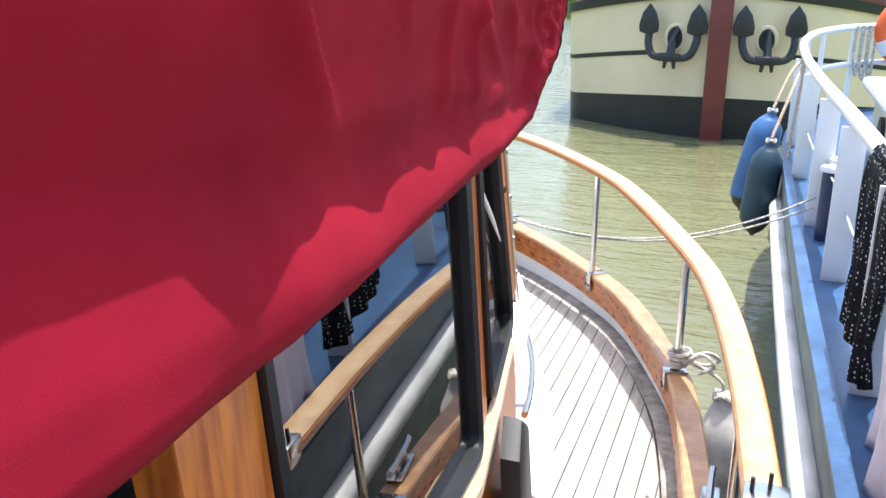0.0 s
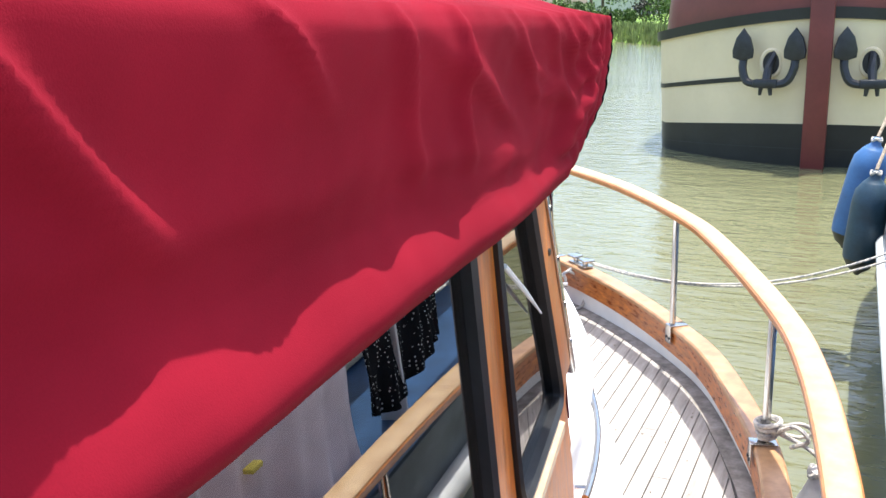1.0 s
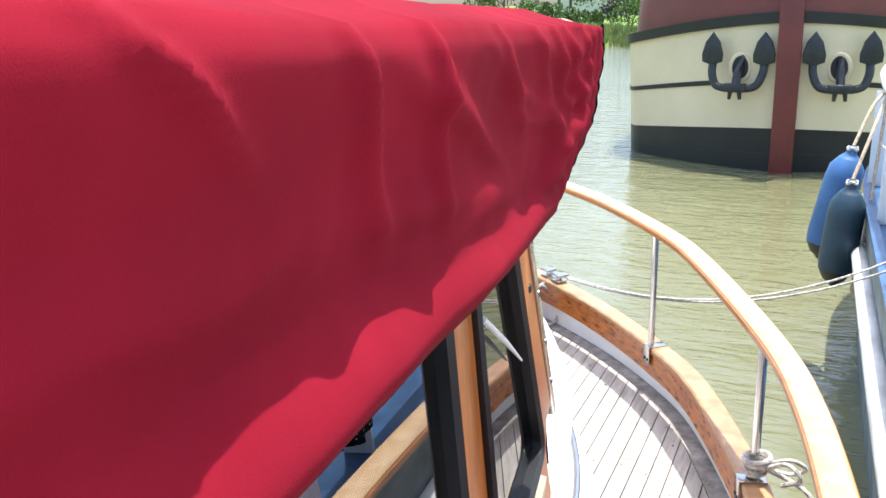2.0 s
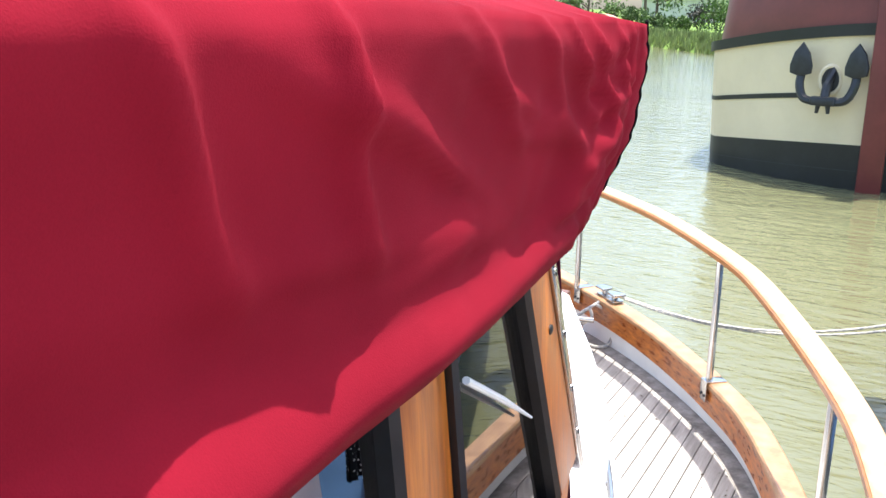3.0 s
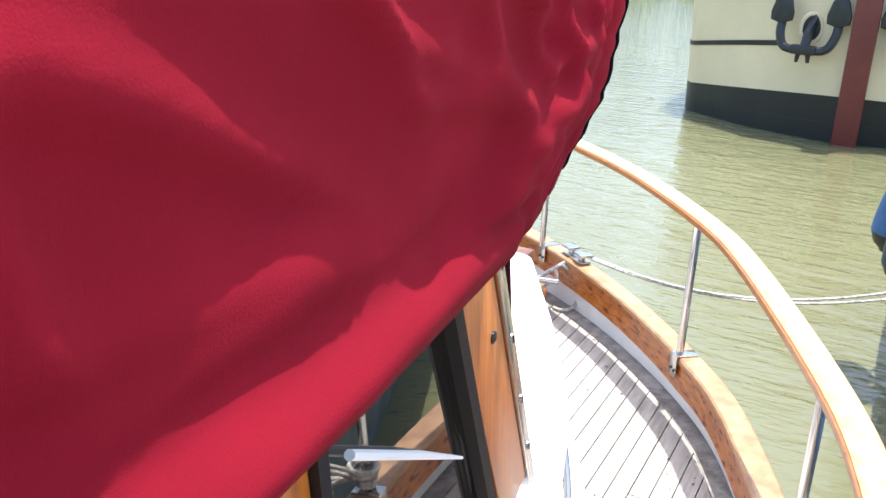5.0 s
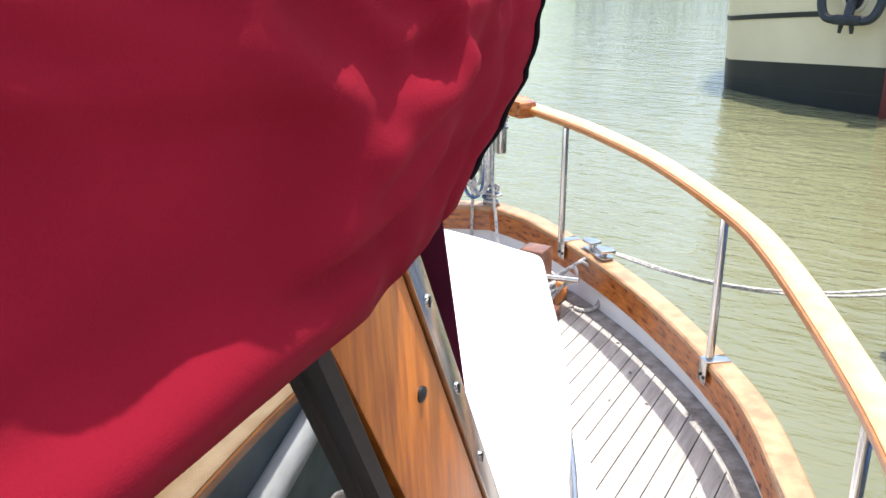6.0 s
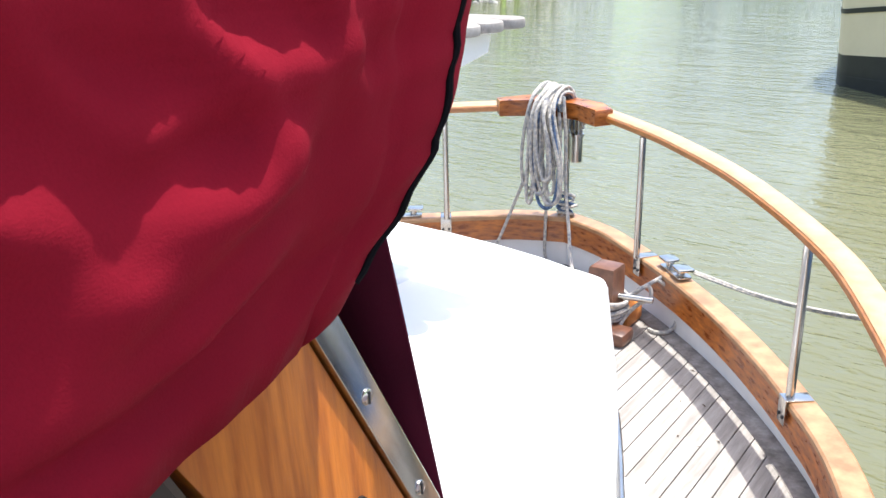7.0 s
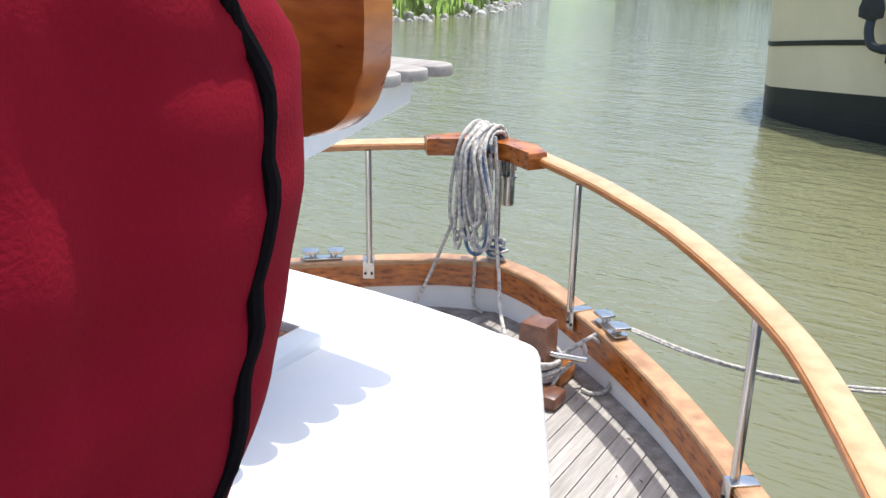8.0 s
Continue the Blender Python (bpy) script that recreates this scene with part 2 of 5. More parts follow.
def tube(path, radius, sides=8, bm=None, caps=True):
    """A round bar or rope along any path; radius may be a function of 0..1."""
    bm = bm or bmesh.new()
    path = [Vector(p) for p in path]
    rings, up = [], Vector((0.13, 0.31, 0.94))
    for i, p in enumerate(path):
        d = (path[min(i + 1, len(path) - 1)] - path[max(i - 1, 0)]).normalized()
        if abs(d.dot(up)) > 0.97:
            up = Vector((0.9, 0.3, 0.1))
        a = d.cross(up).normalized()
        b = d.cross(a)
        up = -b if b.dot(up) < 0 else b
        r = radius(i / max(1, len(path) - 1)) if callable(radius) else radius
        rings.append([bm.verts.new(p + (a * math.cos(2 * math.pi * k / sides) + b * math.sin(2 * math.pi * k / sides)) * r) for k in range(sides)])
    for r, q in zip(rings, rings[1:]):
        best = min(range(sides), key=lambda s: (r[0].co - q[s].co).length)
        for k in range(sides):
            bm.faces.new((r[k], r[(k + 1) % sides], q[(k + 1 + best) % sides], q[(k + best) % sides]))
    if caps:
        bm.faces.new(rings[0][::-1])
        bm.faces.new(rings[-1])
    return bm


def lathe(profile, at=(0, 0, 0), sides=20, m=None, bm=None):
    """A turned shape: (radius, height) pairs about the z axis."""
    bm = bm or bmesh.new()
    m = (Matrix.Translation(at) @ m) if m else Matrix.Translation(at)
    rings = [[bm.verts.new(m @ Vector((r * math.cos(2 * math.pi * k / sides), r * math.sin(2 * math.pi * k / sides), z))) for k in range(sides)] for r, z in profile]
    for r, q in zip(rings, rings[1:]):
        for k in range(sides):
            bm.faces.new((r[k], r[(k + 1) % sides], q[(k + 1) % sides], q[k]))
    bm.faces.new(rings[0][::-1])
    bm.faces.new(rings[-1])
    return bm


# ---------- water, banks ----------
def nonuniform(lo, hi, near, n):
    """Coordinates that lie close together round near and wide apart far off."""
    k = np.linspace(-1, 1, n)
    v = near + np.sign(k) * (np.abs(k) ** 2.6) * np.where(k < 0, near - lo, hi - near)
    return v


def land(x, y):
    """Height of the ground: canal bed or grassy bank."""
    left = -16.0 - max(0.0, y - 34) * 0.36
    right = min(-10.9 - 0.65 * (y - 59.3), 4.7 if y > 13 else 7.4)
    wob = 0.5 * noise.noise((x * 0.15, y * 0.15, 0)) + 0.25 * noise.noise((x * 0.5, y * 0.5, 3))
    d = max(left - x, x - right) + wob
    s = min(1.0, max(0.0, (d + 1.0) / 2.4))
    return -1.6 + s * s * (3 - 2 * s) * 2.5 + (0.3 * wob if d > 1 else 0) + min(3.0, max(0.0, d - 6) * 0.03)


def build_ground():
    xs, ys = nonuniform(-1500, 1500, -8, 190), nonuniform(-1500, 1800, 50, 190)
    verts = [(x, y, land(x, y)) for y in ys for x in xs]
    n = len(xs)
    faces = [(j * n + i, j * n + i + 1, (j + 1) * n + i + 1, (j + 1) * n + i) for j in range(len(ys) - 1) for i in range(n - 1)]
    me = bpy.data.meshes.new("ground")
    me.from_pydata(verts, [], faces)
    me.materials.append(M["grass"])
    me.shade_smooth()
    tagged(new("ground", me), "grassy canal bank of rough green grass", "ground", kind="structure")
    bm = bmesh.new()
    bmesh.ops.create_grid(bm, x_segments=4, y_segments=4, size=900)
    tagged(link("water", bm, M["water"], smooth=False), "murky green canal water with small ripples", "water", kind="structure")


build_ground()

# ---------- the boat: hull, deck, bulwark ----------
CX = -0.05
CAP = [(-0.05, 5.52, 0), (0.12, 5.465, 0), (0.275, 5.385, 0), (0.68, 5.09, 0), (1.005, 4.795, 0), (1.29, 4.47, 0), (1.495, 4.155, 0), (1.70, 3.665, 0), (1.805, 3.325, 0), (1.89, 2.8, 0), (1.96, 2.2, 0), (2.0, 1.4, 0), (2.02, 0.5, 0), (2.02, -2.5, 0)]
RAIL = [(0.16, 5.40, 0), (0.43, 5.235, 0), (0.63, 5.09, 0), (0.93, 4.83, 0), (1.265, 4.445, 0), (1.47, 4.12, 0), (1.765, 3.475, 0), (1.885, 3.08, 0), (1.97, 2.6, 0), (2.015, 2.2, 0), (2.025, 2.09, 0)]
DECK = 0.98


def cap_z(y):
    return 1.15 + 0.05 * max(0.0, y - 4.45)


def rail_z(y):
    return 1.585 + 0.064 * (y - 3.47)


def raised(path, f):
    return [Vector((p.x, p.y, f(p.y))) for p in path]


def mirror(path):
    return [Vector((2 * CX - p.x, p.y, p.z)) for p in path][::-1]


cap_star = spline(CAP, 8)
outline = (mirror(cap_star)[:-1] + cap_star)[::-1]    # starboard aft, round the bow, port aft
boat = thing("motor_cruiser", "white canal cruiser with varnished bulwark and teak deck", "boat")


def build_hull():
    # plating: inner white face, outer white face down to the water
    inner = raised(outline, lambda y: 0.0)
    bm = sweep(inner, lambda t, p: [(-0.024, DECK - 0.02), (-0.024, cap_z(p.y) - 0.005), (0.03, cap_z(p.y) - 0.005), (0.0, 0.6), (-0.12 - 0.10 * max(0, p.y - 4), 0.0), (-0.35, -0.4), (-0.40, -0.38), (-0.10, 0.3)])
    part("hull", bm, M["bulwark"], boat, "white painted hull and bulwark")
    # cap: a proud inner strake below a wider flat top
    n = len(outline) // 2
    for half in (raised(outline[:n + 1], cap_z), raised(outline[n:], cap_z)):
        part("bulwark_strake", sweep(half, [(-0.050, -0.100), (-0.048, -0.096), (-0.048, 0.003), (-0.022, 0.003), (-0.022, -0.100)]), M["varnish"], boat, "orange varnished inner strake with dark seams")
        part("bulwark_cap", sweep(half, [(-0.053, 0.001), (-0.053, 0.016), (-0.047, 0.022), (0.024, 0.024), (0.030, 0.019), (0.030, 0.001)]), M["cap"], boat, "worn varnished wooden bulwark cap")
    # deck board under the planks
    pts = [(p.x, p.y) for p in outline]
    bm = bmesh.new()
    vs = [bm.verts.new((CX + (x - CX) * 0.975, y - 0.04, DECK - 0.016)) for x, y in pts]
    bm.faces.new(vs)
    part("deck_base", bm, M["caulk"], boat, "dark caulking between the deck planks")
    margin = raised(outline, lambda y: DECK)
    part("margin_plank", sweep(margin, [(-0.092, -0.02), (-0.090, 0.003), (-0.024, 0.004), (-0.024, -0.02)]), M["margin"], boat, "weathered dark grey margin plank")


build_hull()


def breadth(y):
    """Half breadth of the planked deck at y."""
    best = 0.0
    for a, b in zip(cap_star, cap_star[1:]):
        if min(a.y, b.y) <= y <= max(a.y, b.y) and a.y != b.y:
            t = (y - a.y) / (b.y - a.y)
            best = a.x + (b.x - a.x) * t - CX
    return best


def reach(x):
    """How far forward the plank at x from the centreline goes."""
    y = 5.5
    while y > -1 and breadth(y) - 0.097 < abs(x):
        y -= 0.01
    return y


def build_planks():
    pitch, gap = 0.0605, 0.004
    for side in (-1, 1):
        for i in range(33):
            a, b = side * i * pitch, side * (i + 1) * pitch
            lo, hi = min(a, b) + gap / 2, max(a, b) - gap / 2
            ya, yb = reach(lo) , reach(hi)
            aft = -2.0
            if ya < -0.8 and yb < -0.8:
                continue
            joints = [aft] + [v + 0.35 * ((i * 7) % 5 - 2) for v in (0.6, 3.1)]
            joints = [j for j in joints if j < min(ya, yb) - 0.3]
            ends = joints[1:] + [None]
            for s, e in zip(joints, ends):
                pa, pb = (e - 0.003, e - 0.003) if e else (ya, yb)
                bm = prism([(CX + lo, s), (CX + hi, s), (CX + hi, pb), (CX + lo, pa)], 0.016, "z", DECK - 0.015, bevel=0)
                part("plank", bm, M["teak"], boat)


def scatter_scraps():
    """Leaf scraps and bits of twig blown over the planks."""
    rnd = random.Random(12)
    verts, faces = [], []
    while len(faces) < 90:
        y, x = rnd.uniform(2.7, 5.2), rnd.uniform(0.5, 1.85)
        if x - CX > breadth(y) - 0.10:
            continue
        a, l, w = rnd.uniform(0, 6.28), rnd.uniform(0.004, 0.013), rnd.uniform(0.0015, 0.004)
        n = len(verts)
        for u, t in ((-l, 0), (0, -w), (l, 0), (0, w)):
            verts.append((x + u * math.cos(a) - t * math.sin(a), y + u * math.sin(a) + t * math.cos(a), DECK + 0.003 + (0.003 if u == 0 else 0)))
        faces.append((n, n + 1, n + 2, n + 3))
    me = bpy.data.meshes.new("deck_scraps")
    me.from_pydata(verts, [], faces)
    me.materials.append(M["bark"])
    tagged(new("deck_scraps", me), "dark leaf scraps and twigs lying on the deck planks", "leaf litter", kind="stuff")


scatter_scraps()


# ---------- rail ----------
def build_rail():
    railing = thing("bow_rail", "varnished wooden bow rail on steel posts", "railing")
    star = raised(spline(RAIL, 8), rail_z)[::-1]
    # darker amber lower piece with a narrower, paler piece on top
    lower = [(-0.020, 0.008), (-0.026, 0.013), (-0.026, 0.030), (-0.023, 0.033), (0.050, 0.036), (0.055, 0.033), (0.056, 0.014), (0.048, 0.008)]
    upper = [(-0.020, 0.032), (-0.021, 0.036), (-0.012, 0.043), (0.040, 0.046), (0.049, 0.041), (0.050, 0.035)]
    for side in (star, mirror(star)):
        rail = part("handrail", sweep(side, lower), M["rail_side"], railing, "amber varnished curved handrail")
        part("rail_top", sweep(side, upper), M["rail"], rail, "paler varnished top of the handrail")
    z = rail_z(5.40)
    knee = [(-0.35, 5.36), (-0.26, 5.50), (-0.06, 5.545), (0.12, 5.48), (0.215, 5.375), (0.17, 5.30), (0.04, 5.40), (-0.06, 5.42), (-0.17, 5.40), (-0.29, 5.29)]
    part("bow_knee", prism(knee, 0.07, "z", z - 0.008, bevel=0.008), M["varnish"], railing, "raised dark varnished bow block")
    end = Vector((2.03, 2.09, rail_z(2.09)))
    plate = part("end_plate", box((-0.030, -0.05, -0.004), (0.060, 0.03, 0.054), 0.004, m=Matrix.Translation(end)), M["steel"], railing, "grey metal end fitting with two bolts")
    for dx in (-0.015, 0.02):
        part("bolt", tube([end + Vector((dx, dx * 0.8, 0.05)), end + Vector((dx, dx * 0.8, 0.085))], 0.005, 6), M["iron"], plate)
    posts = [(0.428, 5.205), (1.257, 4.45), (1.757, 3.47), (1.985, 2.42)]
    for x, y in posts + [(2 * CX - x, y) for x, y in posts]:
        foot, top = Vector((x, y, cap_z(y) + 0.02)), Vector((x, y, rail_z(y) + 0.012))
        post = part("post", tube([foot, foot.lerp(top, 0.5), top], 0.0135, 14), M["steel"], railing, "polished steel post")
        p = min(outline, key=lambda q: (q.xy - Vector((x, y))).length)
        i = outline.index(p)
        d = (outline[min(i + 1, len(outline) - 1)] - outline[max(i - 1, 0)]).normalized()
        ang = math.atan2(d.y, d.x)
        m = Matrix.Translation((p.x, p.y, cap_z(y))) @ Matrix.Rotation(ang, 4, "Z")
        # local x runs along the cap, local y points inboard
        inward = 1 if (m.to_3x3() @ Vector((0, 1, 0))).dot(Vector((CX - x, 2 - y, 0))) > 0 else -1
        bm = box((-0.025, -0.022, 0.024), (0.025, 0.062, 0.029), 0.001, m=m @ Matrix.Diagonal((1, inward, 1, 1)))
        box((-0.025, 0.057, -0.055), (0.025, 0.062, 0.028), 0.001, bm=bm, m=m @ Matrix.Diagonal((1, inward, 1, 1)))
        foot_plate = part("foot_bracket", bm, M["steel"], post, "bent steel foot bracket")
        for dx in (-0.014, 0.014):
            c = m @ Vector((dx, inward * 0.063, -0.03))
            o = m.to_3x3() @ Vector((0, inward, 0))
            part("screw", tube([c - o * 0.002, c + o * 0.003], 0.006, 8), M["iron"], railing)
    return railing


build_rail()

# ---------- foredeck trunk ----------
TRUNK_Z = 1.47


def trunk_half():
    return spline([(0.60, 4.35, 0), (0.69, 4.325, 0), (0.738, 4.25, 0), (0.84, 4.06, 0), (0.98, 3.80, 0), (1.13, 3.49, 0), (1.24, 3.2, 0), (1.31, 2.9, 0), (1.34, 2.62, 0)], 5)


def build_trunk():
    star = trunk_half()
    edge = (mirror([Vector((p.x, p.y, 0)) for p in star]) + star)[::-1]
    trunk = thing("cabin_trunk", "white painted low foredeck cabin trunk with rounded edges", "cabin")
    bm = bmesh.new()
    steps = [(0.0, DECK - 0.01), (0.0, TRUNK_Z - 0.06), (0.02, TRUNK_Z - 0.055), (0.02, TRUNK_Z - 0.02), (0.012, TRUNK_Z - 0.004), (-0.012, TRUNK_Z + 0.004)]
    rings = []
    for o, z in steps:
        ring = []
        for i, p in enumerate(edge):
            d = edge[min(i + 1, len(edge) - 1)] - edge[max(i - 1, 0)]
            s = Vector((d.y, -d.x, 0)).normalized()
            ring.append(bm.verts.new((p.x + s.x * o, p.y + s.y * o, z)))
        rings.append(ring)
    for f in (0.8, 0.55, 0.3, 0.1):
        ring = []
        for p in edge:
            x = CX + (p.x - CX) * f
            ring.append(bm.verts.new((x, 2.6 + (p.y - 2.6) * (1 - (1 - f) * 0.02), TRUNK_Z + 0.004 + 0.045 * (1 - f * f))))
        rings.append(ring)
    for r, q in zip(rings, rings[1:]):
        for a in range(len(r) - 1):
            bm.faces.new((r[a], r[a + 1], q[a + 1], q[a]))
    last = rings[-1]
    n = len(last)
    for a in range(n // 2 - 1):
        bm.faces.new((last[a], last[a + 1], last[n - 2 - a], last[n - 1 - a]))
    part("trunk_shell", bm, M["white"], trunk)
    side = [p for p in star if p.y < 3.95][::-1]
    part("coaming", sweep([Vector((p.x, p.y, DECK)) for p in side], [(0.0, 0.0), (0.0, 0.10), (0.095, 0.10), (0.115, 0.09), (0.122, 0.0)]), M["white"], trunk, "low white coaming step")
    bar = [Vector((p.x + 0.038, p.y, 1.25)) for p in star if 2.75 < p.y < 4.0]
    part("grab_bar", tube(bar, 0.011, 10), M["steel"], trunk, "steel grab bar")
    for p in (bar[1], bar[len(bar) // 2], bar[-2]):
        part("bar_stay", tube([p, p + Vector((-0.07, -0.02, 0))], 0.008, 8), M["steel"], trunk)
    hatch = thing("deck_hatch", "white framed square hatch with brown glass", "hatch")
    x0, x1, y0, y1, z = -0.38, 0.27, 3.34, 3.99, TRUNK_Z + 0.03
    for lo, hi in (((x1 - 0.085, y0, z), (x1, y1, z + 0.05)), ((x0, y0, z), (x0 + 0.085, y1, z + 0.05)), ((x0 + 0.085, y1 - 0.05, z), (x1 - 0.085, y1, z + 0.05)), ((x0 + 0.085, y0, z), (x1 - 0.085, y0 + 0.05, z + 0.05))):
        part("hatch_frame", box(lo, hi, 0.006), M["white"], hatch)
    part("hatch_pane", box((x0 + 0.08, y0 + 0.045, z + 0.006), (x1 - 0.08, y1 - 0.045, z + 0.018), 0), M["oldwood"], hatch, "brown hatch lid")


build_trunk()

# ---------- wheelhouse ----------
def wall_x(u, z=2.1):
    """The side wall tapers forward and leans inboard towards the roof."""
    return 1.375 - 0.2 * (max(u, 1.7) - 2.4) - 0.05 * (min(u, 1.7) - 1.7) - 0.06 * (z - 2.1)


def wall_plate(outline2, out0, out1, bevel=0.0):
    """A plate on the starboard side wall: outline in (forward, up), between two distances out of the wall."""
    bm = bmesh.new()
    lo = [bm.verts.new((wall_x(u, z) + out0, u, z)) for u, z in outline2]
    hi = [bm.verts.new((wall_x(u, z) + out1, u, z)) for u, z in outline2]
    n = len(outline2)
    fs = [bm.faces.new(lo[::-1]), bm.faces.new(hi)]
    for i in range(n):
        bm.faces.new((lo[i], lo[(i + 1) % n], hi[(i + 1) % n], hi[i]))
    if bevel:
        bmesh.ops.bevel(bm, geom=list(fs[1].edges), offset=bevel, segments=2, affect="EDGES", profile=0.5)
    return bm


def rounded(quad, r, k=4):
    """A four-cornered outline with rounded corners."""
    out = []
    n = len(quad)
    for i in range(n):
        a, b, c = Vector(quad[i - 1]), Vector(quad[i]), Vector(quad[(i + 1) % n])
        p, q = b + (a - b).normalized() * r, b + (c - b).normalized() * r
        for j in range(k + 1):
            t = j / k
            out.append(tuple(p * (1 - t) ** 2 + b * 2 * t * (1 - t) + q * t * t))
    return out


TOP = 2.34


def line_u(u0, z0, slope):
    return lambda z: u0 + slope * (z - z0)


a_door, a_front = line_u(0.90, 2.20, -0.06), line_u(1.035, 2.19, -0.06)
b_rear, b_front = line_u(1.775, 2.2, -0.08), line_u(1.93, 2.19, -0.09)
c_rear, c_front = line_u(2.298, 2.175, -0.56), line_u(2.466, 2.165, -0.55)


def sill(u):
    return 1.675 - 0.055 * (u - 2.0)


wheelhouse = thing("wheelhouse", "varnished wooden wheelhouse with black-sealed windows", "wheelhouse")


def build_wheelhouse():
    zl = 1.50
    def slab(f0, f1, z0, z1, o0=-0.05, o1=0.0, name="window_post", label="varnished window post"):
        return part(name, wall_plate([(f0(z0), z0), (f1(z0), z0), (f1(z1), z1), (f0(z1), z1)], o0, o1, 0.004), M["panel"], wheelhouse, label)
    slab(a_door, a_front, 1.42, TOP)
    slab(b_rear, b_front, 1.58, TOP)
    slab(c_rear, c_front, 1.66, TOP, name="corner_post", label="wide varnished corner post")
    # wall under the windows, with a proud sill moulding
    lower = [(0.4, DECK), (2.66, DECK), (2.70, 1.45), (2.64, 1.60), (c_front(1.70), 1.70)] + [(u, sill(u) - 0.02) for u in (2.3, 2.0, 1.7, 1.0, 0.4)]
    part("side_panel", wall_plate(lower, -0.06, -0.004, 0.0), M["panel"], wheelhouse, "varnished side panel below the windows")
    path = [Vector((wall_x(u, sill(u)), u, sill(u) - 0.035)) for u in (2.44, 2.3, 2.2, 1.8, 1.7, 1.4, 1.0, 0.6)]
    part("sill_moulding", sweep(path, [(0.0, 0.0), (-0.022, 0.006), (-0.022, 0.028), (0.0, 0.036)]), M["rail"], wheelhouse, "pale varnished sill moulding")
    head = [(0.3, TOP - 0.05), (2.30, TOP - 0.05), (2.22, TOP + 0.08), (0.3, TOP + 0.08)]
    part("head_rail", wall_plate(head, -0.05, 0.004, 0.0), M["panel"], wheelhouse)
    # windows: rubber seal and pane
    for f0, f1, r in ((a_front, b_rear, 0.05), (b_front, c_rear, 0.085)):
        zt = TOP - 0.04
        lo0, lo1 = f0(1.66), f1(1.74)
        quad = [(lo0 + 0.0, sill(lo0) + 0.005), (lo1, sill(lo1) + 0.005), (f1(zt), zt), (f0(zt), zt)]
        o = rounded(quad, r, 5)
        cx, cz = sum(p[0] for p in quad) / 4, sum(p[1] for p in quad) / 4
        inner = []
        n = len(o)
        for k in range(n):
            a, b = Vector(o[k - 1]), Vector(o[(k + 1) % n])
            d = (b - a).normalized()
            inner.append((o[k][0] - d.y * 0.017, o[k][1] + d.x * 0.017))
        bm = bmesh.new()
        def ring(pts, out):
            return [bm.verts.new((wall_x(u, z) + out, u, z)) for u, z in pts]
        mid = [((a[0] * 0.6 + b[0] * 0.4), (a[1] * 0.6 + b[1] * 0.4)) for a, b in zip(o, inner)]
        rings = [ring(o, -0.03), ring(o, 0.008), ring(mid, 0.014), ring(inner, 0.006), ring(inner, -0.03)]
        for p, q in zip(rings, rings[1:]):
            for k in range(n):
                bm.faces.new((p[k], p[(k + 1) % n], q[(k + 1) % n], q[k]))
        seal = part("window_seal", bm, M["rubber"], wheelhouse, "thick black rubber window seal")
        pane = part("window_pane", wall_plate(inner, -0.016, -0.012), M["glass"], wheelhouse, "clear reflecting window pane")
        pane.visible_shadow = False
    # light caught in a clear plate's edge, painted as a white tube before the pane
    part("plate_edge", tube([(1.454, 2.00, 2.137), (1.428, 2.165, 2.040), (1.402, 2.325, 1.942)], lambda t: 0.005 if t < 0.9 else 0.002, 8), M["white"], wheelhouse, "lit edge of a clear plate, its gleam painted white")
    # steel strip on the front corner with screws
    strip = [(c_front(1.62) + 0.002, 1.62), (c_front(1.62) + 0.040, 1.62), (c_front(TOP) + 0.040, TOP), (c_front(TOP) + 0.002, TOP)]
    st = part("corner_strip", wall_plate(strip, -0.05, 0.006, 0.002), M["steel"], wheelhouse, "polished steel corner strip")
    for z in (2.24, 2.122, 1.985, 1.85, 1.73):
        u = c_front(z) + 0.019
        bm = lathe([(0.008, 0.0), (0.0075, 0.002), (0.004, 0.0035)], m=Matrix.Rotation(radians(90), 4, "Y"), at=(wall_x(u, z) + 0.006, u, z), sides=12)
        head = part("screw", bm, M["steel"], wheelhouse)
        part("slot", box((wall_x(u, z) + 0.0085, u - 0.001, z - 0.006), (wall_x(u, z) + 0.0102, u + 0.001, z + 0.006), 0), M["iron"], head)
    for u, z in ((2.487, 2.027),):
        bm = lathe([(0.009, 0.0), (0.009, 0.003), (0.004, 0.005)], m=Matrix.Rotation(radians(90), 4, "Y"), at=(wall_x(u, z), u, z), sides=12)
        part("wood_plug", bm, M["rubber"], wheelhouse, "dark stud in the corner post")
    # front of the wheelhouse, port side, roof deck, inside
    fx = 1.32
    bm = bmesh.new()
    pts = [(fx - 0.03, 2.70, DECK), (2 * CX - fx + 0.03, 2.70, DECK), (2 * CX - fx + 0.03, 2.40, TOP), (fx - 0.03, 2.40, TOP)]
    vs = [bm.verts.new(p) for p in pts] + [bm.verts.new((p[0], p[1] - 0.05, p[2])) for p in pts]
    for f in ((0, 1, 2, 3), (7, 6, 5, 4), (0, 4, 5, 1), (1, 5, 6, 2), (2, 6, 7, 3), (3, 7, 4, 0)):
        bm.faces.new([vs[k] for k in f])
    # inside faces take the near-black tone, the cabin's gloom put into colour
    part("front_wall", bm, M["dim"], wheelhouse, "wooden front wall with cabin shade in its colour")
    part("port_wall", box((-1.62, -1.6, DECK), (-1.55, 2.6, TOP), 0.004), M["panel"], wheelhouse)
    part("rear_wall", box((-1.55, -1.65, DECK), (1.62, -1.6, TOP), 0.004), M["dim"], wheelhouse, "rear wall with cabin shade in its colour")
